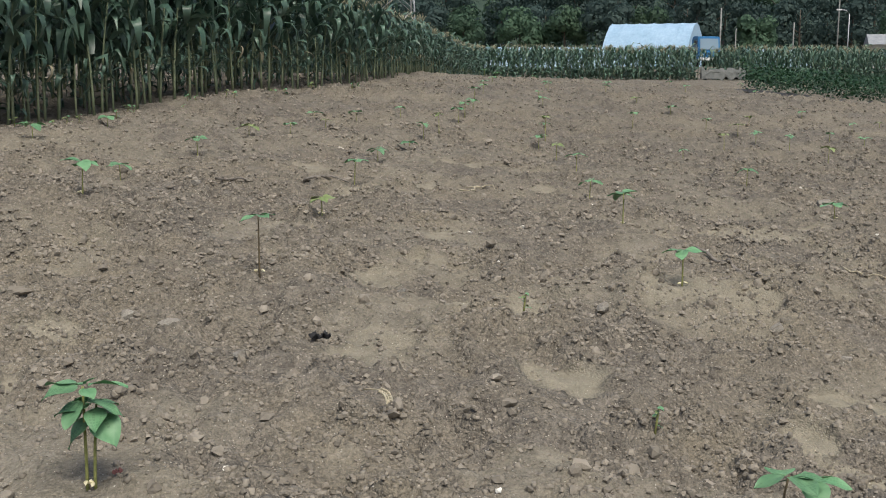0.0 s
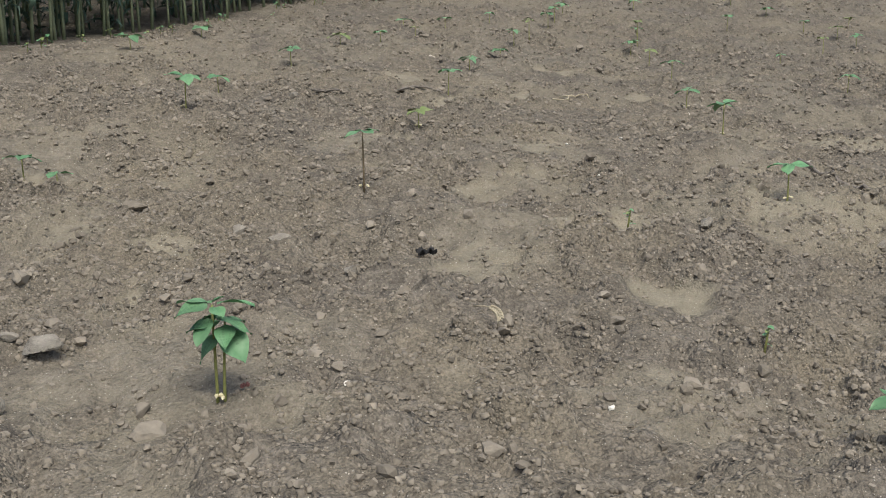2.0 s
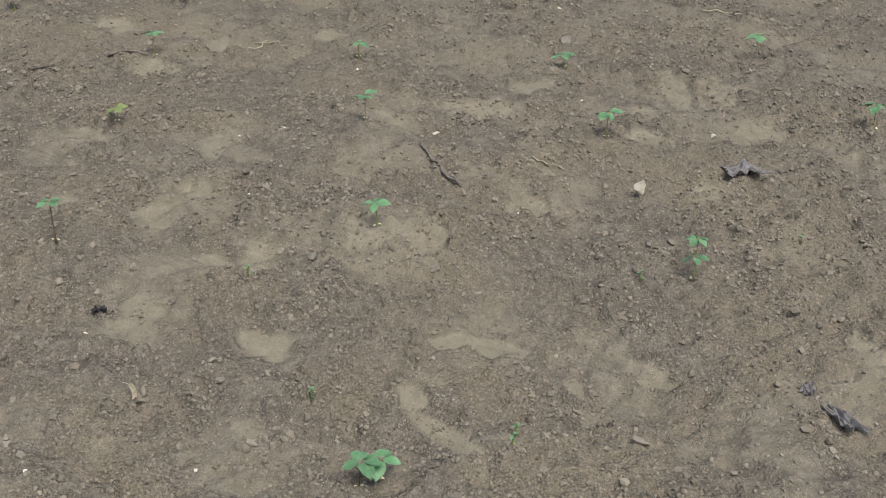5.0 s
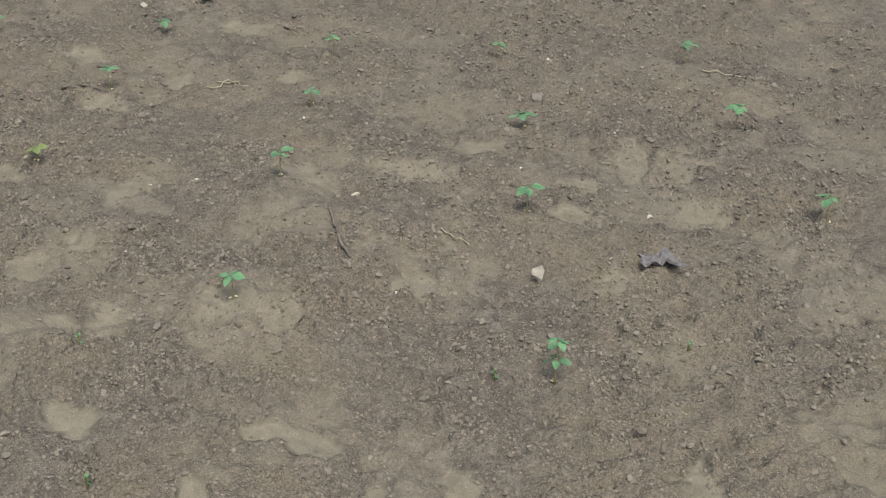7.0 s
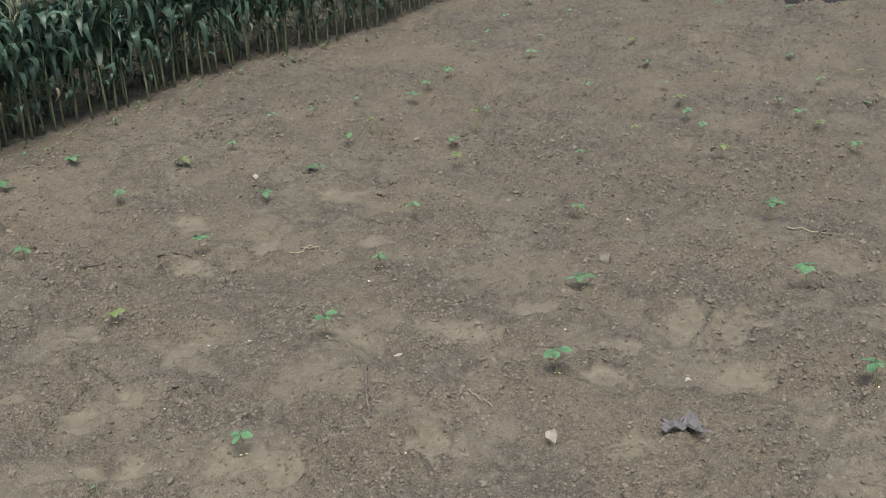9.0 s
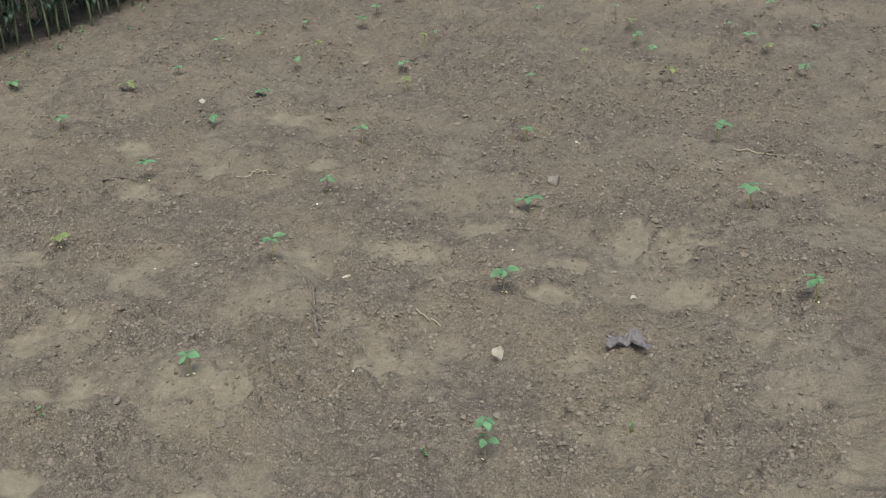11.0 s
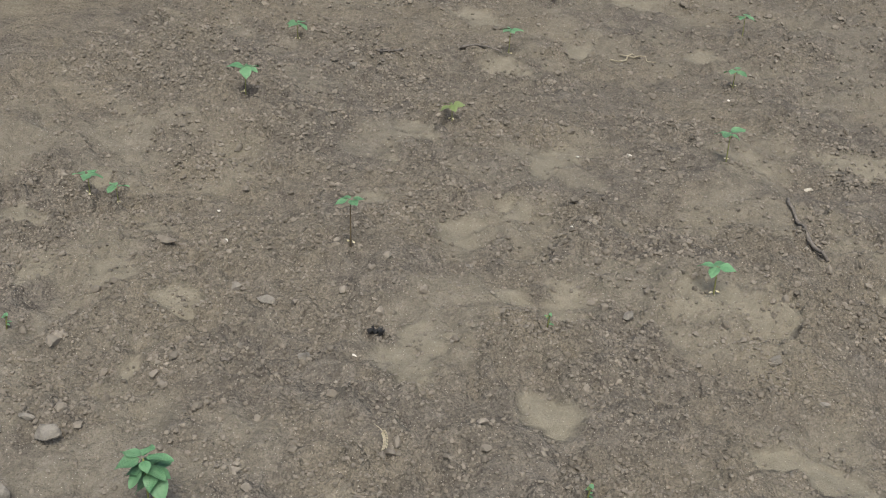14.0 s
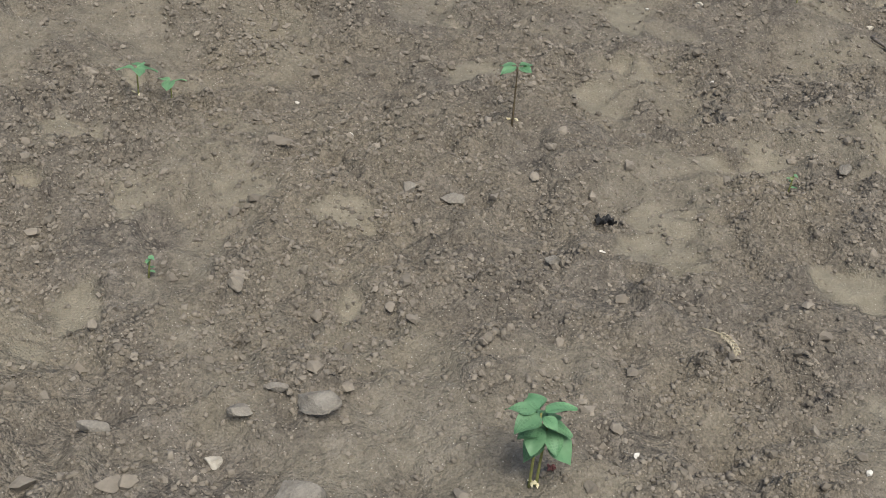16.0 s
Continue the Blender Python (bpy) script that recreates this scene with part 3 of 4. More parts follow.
stick("twig", "dark weathered twig lying on the soil", .99, 3.63, 1.08, 3.4, .008, TWIG, .006, 2)
stick("twig", "dark crooked end of a twig on soil", 1.08, 3.4, 1.18, 3.2, .01, TWIG, .009, 3)
stick("twig", "short dark twig on the crusted soil", -.75, 4.55, -.55, 4.6, .007, TWIG, .012, 4)
stick("twig", "dark root piece lying among crumbs", -1.1, 4.2, -.98, 4.3, .008, TWIG, .02, 5)
stick("twig", "thin dark twig stuck in the soil", -.56, 1.66, -.53, 1.68, .005, TWIG, .004, 6)
stick("dry_straw", "pale dry straw on the soil", 3.0, 6.25, 3.3, 6.2, .006, STRAW, .01, 7)
stick("dry_straw", "pale forked dry straw on the soil", -.02, 4.9, .12, 5.1, .005, STRAW, .02, 8)
stick("dry_straw", "thin dry straw across the soil", .0, 5.02, .2, 5.0, .004, STRAW, .02, 9)


def grass_ear(x, y, turn, length, label):
    """A dried grass ear: a bent stalk with paired husks down one end."""
    root = thing("grass_ear", label, "dry grass", pose(x, y, zat(x, y) + .006, 0, 0, turn))
    bend = lambda t: Vector((length * t, .2 * length * math.sin(2.4 * t), .006 + .01 * math.sin(3 * t)))
    pts = [bend(i / 8) for i in range(9)]
    part("stalk", mesh("stalk", *tube(pts, [.0016] * 9, 5), STRAW), root)
    for i in range(14):
        t, side = .38 + .6 * i / 14, (-1) ** i
        p, q = bend(t), bend(t + .02)
        d = (q - p).normalized()
        n = Vector((-d.y, d.x, .35)) * side
        v, f = tube([p, p + d * .006 + n * .005, p + d * .013 + n * .007], [.0012, .0034, .0006], 6)
        part("husk", mesh("husk", v, f, STRAW), root, "pale papery husk")


grass_ear(-0.01, 1.56, -62, .12, "pale dried grass ear lying on loose crumbs")
stick("dry_straw", "thin straw lying on the soil", 1.55, 3.6, 1.7, 3.5, .004, STRAW, .006, 11)


def film_scrap(label, x, y, w, d, h, seed, material, turn=0):
    """A crumpled scrap of thin sheet with sharp folds, torn edges and thickness."""
    bm = bmesh.new()
    bmesh.ops.create_grid(bm, x_segments=26, y_segments=14, size=0.5)
    for v in bm.verts:
        q = v.co.copy()
        n = abs(noise.noise(Vector((q.x * 2.6 + seed, q.y * 2.4, 1)))) * 1.7 + .6 * noise.noise(Vector((q.x * 5, q.y * 6 + seed, 4)))
        e = 1 + .6 * noise.noise(Vector((q.x * 4, q.y * 5, seed)))
        slip = .35 * noise.noise(Vector((q.x * 3, seed, q.y)))
        v.co = (q.x * w * e, (q.y + slip) * d * e, h * (.15 + n))
    ext = bmesh.ops.extrude_face_region(bm, geom=bm.faces[:])
    bmesh.ops.translate(bm, vec=(0, 0, -.003), verts=[g for g in ext["geom"] if isinstance(g, bmesh.types.BMVert)])
    bmesh.ops.recalc_face_normals(bm, faces=bm.faces[:])
    me = bpy.data.meshes.new("film_scrap")
    bm.to_mesh(me)
    bm.free()
    me.materials.append(material)
    ob = new("film_scrap", me)
    ob.matrix_basis = pose(x, y, zat(x, y) + .006, 0, 0, turn)
    tagged(ob, label, "plastic scrap")


film_scrap("crumpled blue-grey scrap of plastic film on the soil", 2.6, 3.57, .17, .1, .035, 3, BLUEISH, 12)
film_scrap("small black scrap of mulch film in the soil", -.19, 2.02, .045, .04, .016, 5, BLACK)
film_scrap("small faded red dry leaf beside a seedling", -.375, 1.07, .014, .012, .008, 9, varied("red_leaf", (0.13, 0.055, 0.05), (0.24, 0.11, 0.1), 50, 0.7, 0.2, 0.001))
film_scrap("thin black strip of mulch film lying on crumbs", -1.06, 0.76, .02, .13, .02, 12, BLACK)
film_scrap("dark grey strip of film beside a smooth hollow", 2.44, 1.56, .06, .17, .03, 8, BLUEISH, 28)
film_scrap("short torn end of grey film half buried in soil", 2.38, 1.76, .05, .06, .025, 14, BLUEISH, -10)
stone("white_stone", "tiny white chip on the soil", -0.21, 1.88, (.014, .008, .006), 31, WHITE_CHIP)
for sx, sy in ((0.24, 2.92), (-0.9, 2.32), (1.43, 2.98), (-1.1, 2.61), (-1.31, 2.83), (0.63, 4.62), (0.1, 3.6), (0.3, 1.19), (-0.2, 1.14), (1.89, 4.33), (2.4, 5.01)):
    stone("white_stone", "tiny white pebble on the soil", sx, sy, (.011, .009, .008), int(abs(sx * 997)), WHITE_CHIP, 0, "white pebbles", .4)


# ---- seedlings ----
def seed_leaf(length, width, droop, seed, cup=0.25):
    """A pointed oval leaf along +x with a folded midrib, curved blade and thickness."""
    r = random.Random(seed)
    nx, ny = 10, 6
    rows = []
    for i in range(nx + 1):
        t = i / nx
        w = width * .5 * (math.sin(math.pi * min(1, t ** .72)) ** .85 if 0 < t < 1 else .03)
        line = []
        for j in range(ny + 1):
            s = 2 * j / ny - 1
            z = cup * abs(s) * w - droop * length * t * t + .05 * length * math.sin(6 * t + 2 * s + seed) * abs(s)
            line.append((length * t, s * w, z))
        rows.append(line)
    verts = [v for line in rows for v in line]
    n = len(verts)
    verts = verts + [(x, y, z - .0012) for x, y, z in verts]
    faces = []
    for i in range(nx):
        for j in range(ny):
            a = i * (ny + 1) + j
            q = (a, a + ny + 1, a + ny + 2, a + 1)
            faces.append(q[::-1])
            faces.append(tuple(n + k for k in q))
    return verts, faces


LEAF_MESHES = {}


def leaf_data(kind, k):
    key = (kind, k)
    if key not in LEAF_MESHES:
        r = random.Random(k * 7 + 1)
        v, f = seed_leaf(1, .68 + .14 * r.random(), .06 + .14 * r.random(), k, .15)
        LEAF_MESHES[key] = mesh("leaf", v, f, {"green": SEED_LEAF, "yellow": SEED_YELLOW}[kind])
    return LEAF_MESHES[key]


def seedling(x, y, tall, leaves, size, seed, kind="green", stems=1, label="", lean=0.0, cotyledons=True, dark=False, gap=.022, tiers=None):
    """A stem with a flat cross of pointed leaves on top; tiers: height share, number of leaves, size share and droop of each whorl."""
    r = random.Random(seed)
    label = label or "young green bean seedling with broad leaves in bare soil"
    root = thing("seedling", label, "seedling", pose(x, y, zat(x, y), 0, 0, r.uniform(-25, 25)), "seedlings in rows")
    for s in range(stems):
        ox, oy = (0, 0) if stems == 1 else (gap * (2 * s - 1), .006 * s)
        h = tall * (1 if s == 0 else r.uniform(.78, .9))
        lx, ly = lean * r.uniform(.5, 1) + r.uniform(-.04, .04) * h, r.uniform(-.06, .06) * h
        spots_t = (0, .25, .5, .75, 1)
        pts = [(ox + lx * t * t, oy + ly * t * t, h * t - .02 * (1 - t)) for t in spots_t]
        rad = .0022 + .003 * tall
        v, f = tube(pts, [rad * (1.25 - .5 * t) for t in spots_t], 7)
        part("stem", mesh("stem", v, f, DARK_STEM if dark else SEED_STEM), root)
        count = 0
        for share, n, grow, droop in tiers or ((1.0, min(leaves, 5), 1.0, 6),):
            at = Vector((ox + lx * share ** 2, oy + ly * share ** 2, h * share))
            turn = r.uniform(0, 90) + 45 * s
            for i in range(n):
                a = turn + i * 360 / n + r.uniform(-16, 16)
                k = size * grow * r.uniform(.78, 1.05) * (.72 if n > 4 and i == n - 1 else 1)
                base = at + Vector((math.cos(radians(a)), math.sin(radians(a)), 0)) * size * .12 + Vector((0, 0, r.uniform(-.004, .004)))
                m = Matrix.Translation(base) @ pose(0, 0, 0, r.uniform(-16, 16), droop + r.uniform(-14, 12), a) @ Matrix.Scale(k, 4)
                part("leaf", leaf_data(kind, (seed + count * 3) % 9), root, at=m)
                count += 1
        if cotyledons:
            for i in range(2):
                a = r.uniform(0, 6.28)
                b = Vector((ox + .013 * math.cos(a), oy + .013 * math.sin(a), max(h * .1, .012)))
                me = rock_mesh("cotyledon", (.011, .007, .005), seed * 5 + i + s, COTY)
                part("cotyledon", me, root, "dried cream seed leaf", Matrix.Translation(b) @ pose(0, 0, 0, 20, r.uniform(-30, 30), a * 57))
    return root


seedling(-0.412, 1.035, .19, 8, .075, 1, stems=2, gap=.006, label="tall two-stemmed bean seedling with broad green leaves", cotyledons=True,
         tiers=((1.0, 5, .92, 10), (.88, 3, .95, 30)))
seedling(0.83, 1.165, .1, 4, .07, 2, stems=2, gap=.033, label="low pair of bean seedlings with cream cotyledons at their feet", lean=.015, dark=True)
seedling(-0.442, 2.39, .18, 4, .056, 3, label="bean seedling on a tall dark stem", dark=True)
seedling(2.145, 2.57, .2, 8, .063, 5, label="two-tiered bean seedling with pale green leaves", tiers=((1.0, 5, 1.0, 8), (.6, 4, .9, 14)))
seedling(0.81, 2.63, .11, 4, .058, 4, label="short bean seedling with flat green leaves beside smooth crust")
seedling(-1.53, 2.4, .09, 4, .06, 6)
seedling(-1.45, 2.46, .075, 3, .055, 7)
ROWS_A = [(0.715, 3.77, .11, 5), (1.95, 3.82, .12, 5), (-0.5, 3.67, .06, 4), (-1.354, 3.33, .11, 5), (3.48, 4.16, .12, 5), (0.63, 4.81, .08, 4),
          (1.86, 4.95, .07, 4), (-0.53, 4.68, .12, 6), (-1.58, 4.32, .08, 4), (3.13, 5.32, .13, 5), (-1.5, 5.28, .09, 4),
          (0.59, 5.58, .1, 4), (-0.55, 5.65, .06, 4), (1.62, 6.03, .08, 4), (2.89, 6.4, .11, 4), (-0.44, 6.31, .06, 6),
          (-1.26, 6.55, .06, 4), (-1.4, 6.02, .05, 4), (-2.2, 5.78, .05, 4)]
ROWS_B = [(-0.68, 7.83, .06, 3), (-0.25, 8.08, .1, 5), (-0.33, 7.22, .11, 5), (-0.41, 6.92, .09, 5), (-0.97, 7.5, .06, 3), (-1.1, 6.97, .05, 3),
          (-0.18, 8.92, .09, 4), (-0.22, 8.4, .1, 4), (0.43, 7.68, .16, 5), (0.38, 7.21, .08, 4), (0.43, 8.05, .07, 3), (0.5, 6.89, .1, 4),
          (0.42, 9.78, .07, 3), (0.38, 10.41, .06, 3), (1.34, 10.44, .06, 3), (1.58, 9.66, .07, 4), (1.83, 9.14, .07, 4), (2.02, 8.67, .08, 4)]
ROWS_C = [(2.11, 8.36, .09, 4), (2.28, 7.93, .1, 4), (2.47, 7.53, .1, 5), (1.4, 7.27, .08, 4), (1.17, 8.79, .1, 4), (2.27, 9.56, .07, 3),
          (2.84, 8.99, .07, 4), (3.03, 8.63, .07, 4), (3.19, 8.42, .09, 4), (3.19, 9.6, .07, 3), (3.47, 7.96, .08, 4), (3.54, 9.98, .07, 3),
          (3.61, 9.2, .06, 3), (-1.24, 7.27, .06, 3), (1.76, 7.74, .1, 4), (-0.22, 9.84, .08, 4), (-2.4, 5.2, .06, 4)]
for n, (px, py, h, k) in enumerate(ROWS_A + ROWS_B + ROWS_C):
    yellow = (px, py) in ((-0.5, 3.67), (-1.4, 6.02)) or (py > 6.8 and n % 3 == 0)
    seedling(px, py, h * 1.2, k, (.072 if py < 6.6 else .058) + .01 * math.sin(n * 2.3), 20 + n, "yellow" if yellow else "green", cotyledons=py < 5,
             label="small yellowing bean seedling in bare soil" if yellow else "")
r_far = random.Random(5)
for row, dense in ((-.2, .9), (.4, .35), (1.1, .3), (2.0, .3), (2.9, .3)):
    y = 10.3
    while y < 14.5:
        if r_far.random() < dense:
            seedling(row + r_far.uniform(-.08, .08), y, r_far.uniform(.06, .1), 4, .055, r_far.randrange(999), cotyledons=False,
                     label="distant bean seedling in a thin row")
        y += r_far.uniform(.5, .9)


# ---- corn ----
def corn_blade(length, width, rise, fold, seed, steps=8):
    """An arching maize blade along +x: a keeled, wavy strip that rises, bends and hangs."""
    r = random.Random(seed)
    verts, faces = [], []
    x = z = 0.0
    a = radians(rise)
    twist, knee = r.uniform(-1.1, 1.1), r.uniform(.25, .6)
    for i in range(steps + 1):
        t = i / steps
        w = width * (.4 + .6 * math.sin(math.pi * min(1, t * 1.8 + .15) * .5)) * (1 - t ** 3) * .5 + .001
        tw = twist * t
        for s in (-1, 0, 1):
            wave = .12 * w * math.sin(9 * t + seed + s)
            y = s * w * math.cos(tw)
            verts.append((x, y + .04 * length * math.sin(3 * t + seed), z + abs(s) * w * .3 + s * w * math.sin(tw) + wave))
        d = length / steps
        x += d * math.cos(a)
        z += d * math.sin(a)
        a -= radians(fold) / steps * (.35 + 2.2 * math.exp(-((t - knee) / .22) ** 2))
    for i in range(steps):
        for s in range(2):
            k = 3 * i + s
            faces.append((k, k + 1, k + 4, k + 3))
    return verts, faces


def corn_parts(seed, tall, steps=8, foot=.24, bushy=False):
    """Stalk, blades and tassel of one plant, as vertex and face lists."""
    r = random.Random(seed)
    lx, ly = r.uniform(-.1, .1), r.uniform(-.1, .1)
    hs = [0, .12, .26, .42, .6, .8, 1]
    girth = r.uniform(.0078, .0108)
    pts = [(lx * t * t, ly * t * t, tall * .86 * t - .03 * (t == 0)) for t in hs]
    stalk = tube(pts, [girth * (1.15 - .75 * t) for t in hs], 6)
    blades = []
    n = 14
    for i in range(n):
        t = foot + (.97 - foot) * i / n
        a = 180 * (i % 2) + r.uniform(-75, 75)
        low = i < (6 if bushy else 4)
        ln = tall * ((.34 if bushy else .24) if low else .4) * r.uniform(.65, 1.15)
        v, f = corn_blade(ln, ((.1 if bushy else .032) if low else .072) * r.uniform(.65, 1.3), r.uniform(10, 60) if low else r.uniform(46, 78),
                          r.uniform(110, 185), seed * 13 + i, steps)
        m = Matrix.Translation((lx * t * t, ly * t * t, tall * .86 * t)) @ pose(0, 0, 0, r.uniform(-12, 12), 0, a)
        blades.append(([m @ Vector(p) for p in v], f))
    tv, tf = [], []
    for i in range(6):
        a = i * 1.05
        sp = 0.0 if i == 0 else .07 * tall
        v, f = tube([(lx, ly, tall * .84), (lx + sp * .5 * math.cos(a), ly + sp * .5 * math.sin(a), tall * .93),
                     (lx + sp * math.cos(a), ly + sp * math.sin(a), tall * (1.0 if i == 0 else .97))], [.003, .005, .002], 4)
        tf += [tuple(len(tv) + k for k in q) for q in f]
        tv += v
    return stalk, blades, (tv, tf)


CORN_TALL = 1.14


def corn_line(y):
    """The edge of the maize: it bends in towards the field and runs on straight."""
    return float(np.interp(y, (2.6, 6.5, 7.1, 7.5, 8.5, 9.2, 9.8, 10.8, 12, 16, 20, 28, 38), (-3.6, -3.15, -3.0, -2.8, -2.45, -2.16, -1.82, -1.48, -1.3, -1.36, -1.5, -1.8, -2.2)))


def corn_size(y):
    """The maize stands lower further up the field."""
    return float(np.interp(y, (7, 9.5, 10.5, 12, 20, 38), (1.08, 1.04, .84, .68, .72, .95)))


VARIANTS = []
for k in range(7):
    stalk, blades, tassel = corn_parts(100 + k, CORN_TALL)
    VARIANTS.append((mesh("stalk", *stalk, CORN_STALK), [mesh("blade", *b, DRY_LEAF if (k in (2, 5) and i == 1) else CORN_LEAF) for i, b in enumerate(blades)],
                     mesh("tassel", *tassel, CORN_TASSEL)))
first = []
for k, (st, bl, ta) in enumerate(VARIANTS):
    root = thing("corn_plant", "tall green maize plant with drooping blades and bare lower stalk", "corn", pose(corn_line(3.2), 3.2 + .14 * k, zat(corn_line(3.2), 3.2 + .14 * k), 0, 0, 47 * k), "front row of maize")
    part("stalk", st, root)
    for b in bl:
        part("blade", b, root)
    part("tassel", ta, root)
    first.append(root)
rc = random.Random(3)
y = 3.2 + .14 * 7
while y < 19:
    x = corn_line(y) + rc.uniform(-.06, .05)
    s = rc.uniform(.92, 1.06)
    copy_thing(first[rc.randrange(7)], pose(x, y, zat(x, y), rc.uniform(-3, 3), rc.uniform(-3, 3), rc.uniform(0, 360)) @ Matrix.Scale(s * corn_size(y), 4))
    y += rc.uniform(.09, .15)


def corn_mass(name, label, spots_xy, tall, seed, foot=.2):
    """Many maize plants in one sheet of geometry, for the rows that cannot be counted."""
    pool = []
    for k in range(8):
        st, bl, ta = corn_parts(300 + k + seed, tall, 4 if name == "corn_rows" else 3, foot, name == "far_corn")
        vs, fs, ms = [], [], []
        for mi, (v, f) in [(0, st)] + [(1, b) for b in bl] + [(2, ta)]:
            fs += [tuple(len(vs) + i for i in q) for q in f]
            ms += [mi] * len(f)
            vs += [tuple(p) for p in v]
        pool.append((np.array(vs), fs, ms))
    r = random.Random(seed)
    V, F, M = [], [], []
    count = 0
    for x, y in spots_xy:
        grow = corn_size(y) if name == "corn_rows" else 1.0
        v, f, ms = pool[r.randrange(8)]
        a, s = r.uniform(0, 6.28), r.uniform(.9, 1.08) * grow
        c, d = math.cos(a), math.sin(a)
        w = np.stack([x + s * (v[:, 0] * c - v[:, 1] * d), y + s * (v[:, 0] * d + v[:, 1] * c), float(level(x, y)) + s * v[:, 2]], 1)
        V.append(w)
        F += [tuple(i + count for i in q) for q in f]
        M += ms
        count += len(v)
    me = bpy.data.meshes.new(name)
    me.from_pydata(np.concatenate(V).tolist(), [], F)
    for m in (CORN_STALK, CORN_LEAF, CORN_TASSEL):
        me.materials.append(m)
    me.polygons.foreach_set("material_index", M)
    me.polygons.foreach_set("use_smooth", [True] * len(me.polygons))
    me.update()
    tagged(new(name, me), label, "corn", kind="stuff")


rr = random.Random(9)
back = [(corn_line(2.6 + .23 * i) - (.15 * k + .035 * k * k) + rr.uniform(-.08, .08), 2.6 + .23 * i + rr.uniform(-.06, .06)) for k in range(1, 8) for i in range(int(33 / .23))]
back += [(corn_line(19) + rr.uniform(-.06, .06), 19 + .16 * i) for i in range(int(18.5 / .16))]
corn_mass("corn_rows", "dense rows of dark green maize behind the front row", back, CORN_TALL, 1, .03)
farc = [(-3 + .17 * i + rr.uniform(-.05, .05), 38 + .5 * k + rr.uniform(-.1, .1)) for k in range(5) for i in range(int(24 / .17))]
farc = [p for p in farc if not (5.8 < p[0] < 7.3 and p[1] < 38.3) and not (5.75 < p[0] < 6.45 and p[1] < 39.8)]
corn_mass("far_corn", "distant maize closing off the end of the field", farc, 1.15, 2, .02)
high = [(-4.6 - .5 * k + rr.uniform(-.2, .2), 17 + .25 * i + rr.uniform(-.1, .1)) for k in range(4) for i in range(int(22 / .25))]
corn_mass("old_corn", "older maize with straw-coloured tassels behind", high, 1.85, 3, .1)


# ---- weeds at the foot of the corn ----
def weed(x, y, seed, label="small pale green weed at the foot of the maize", group="weeds along the maize"):
    r = random.Random(seed)
    root = thing("weed", label, "weed", pose(x, y, zat(x, y)), group)
    v, f = tube([(0, 0, -.01), (.004, 0, .03), (.008, .004, .06)], [.003, .0025, .002], 5)
    part("stem", mesh("stem", v, f, SEED_STEM), root)
    for i in range(6):
        a = i * 62 + r.uniform(-20, 20)
        part("leaf", leaf_data("yellow" if r.random() < .4 else "green", i), root,
             at=Matrix.Translation((.005, 0, .02 + .008 * i)) @ pose(0, 0, 0, 0, r.uniform(-15, 25), a) @ Matrix.Scale(r.uniform(.02, .04) * (.5 if "sprout" in label else 1), 4))


for k in range(26):
    weed(corn_line(4.6 + .22 * k) + .1 + rr.uniform(0, .4), 4.6 + .22 * k + rr.uniform(-.1, .1), k)


for n, (wx, wy) in enumerate(((.33, 2.2), (.62, 1.55), (1.3, 1.42), (1.28, 1.33), (1.9, 2.5), (2.7, 2.9), (-1.3, 1.6))):
    weed(wx, wy, 60 + n, "tiny green weed sprout among soil crumbs", "weed sprouts in the field")


# ---- bean crop to the right, with its mulch edge ----
def bean_crop():
    V, F = [], []
    r = np.random.default_rng(4)
    n = 34000
    u, back = r.uniform(-.25, 9, n), r.random(n) ** 1.7 * 5
    x, y = 3.0 + .83 * u - .56 * back, 12.9 + .56 * u + .83 * back
    keep = x > 2.75 + .22 * (y - 12.9)
    u, back, x, y = u[keep], back[keep], x[keep], y[keep]
    n = len(x)
    top = .36 + .08 * (value_noise(x, y, .3, 51) - .5) * 2
    edge = np.clip((back + .05) / .2, 0.2, 1) ** .5
    z = top * edge * r.random(n) ** .45
    s = r.uniform(.022, .05, n)
    a, t = r.uniform(0, 6.28, n), r.normal(0, .6, n)
    base = np.stack([x, y, level(x, y) + z], 1)
    for k, (u, w) in enumerate(((-.1, 0), (.45, -.42), (1, 0), (.45, .42))):
        V.append(base + np.stack([s * (u * np.cos(a) * np.cos(t) - w * np.sin(a)), s * (u * np.sin(a) * np.cos(t) + w * np.cos(a)), s * u * np.sin(t)], 1))
    v = np.stack(V, 1).reshape(-1, 3)
    f = np.arange(4 * n).reshape(-1, 4)
    tagged(new("bean_crop", mesh("bean_crop", v.tolist(), f.tolist(), BEAN_LEAF)), "dense low dark green bean crop in ridges", "crop", kind="stuff")
    verts, faces = [], []
    prof = [(-.2, -.05), (-.16, .01), (-.1, .03), (0, .045), (.2, .05), (.6, .05)]
    ys = np.arange(-.3, 9, .2)
    for yy in ys:
        for dx, dz in prof:
            q = dx * .6 + .02 * math.sin(yy * 5)
            xx, yv = 3.0 + .83 * yy - .56 * q, 12.86 + .56 * yy + .83 * q
            verts.append((xx, yv, float(level(xx, yv)) + dz * .8 + .01 * math.sin(yy * 9 + dx * 9)))
    m = len(prof)
    for i in range(len(ys) - 1):
        for j in range(m - 1):
            k = i * m + j
            faces.append((k, k + 1, k + m + 1, k + m))
    tagged(new("mulch_film", mesh("mulch_film", verts, faces, BLACK)), "black plastic mulch film along the bean ridge", "mulch film", kind="structure")


bean_crop()


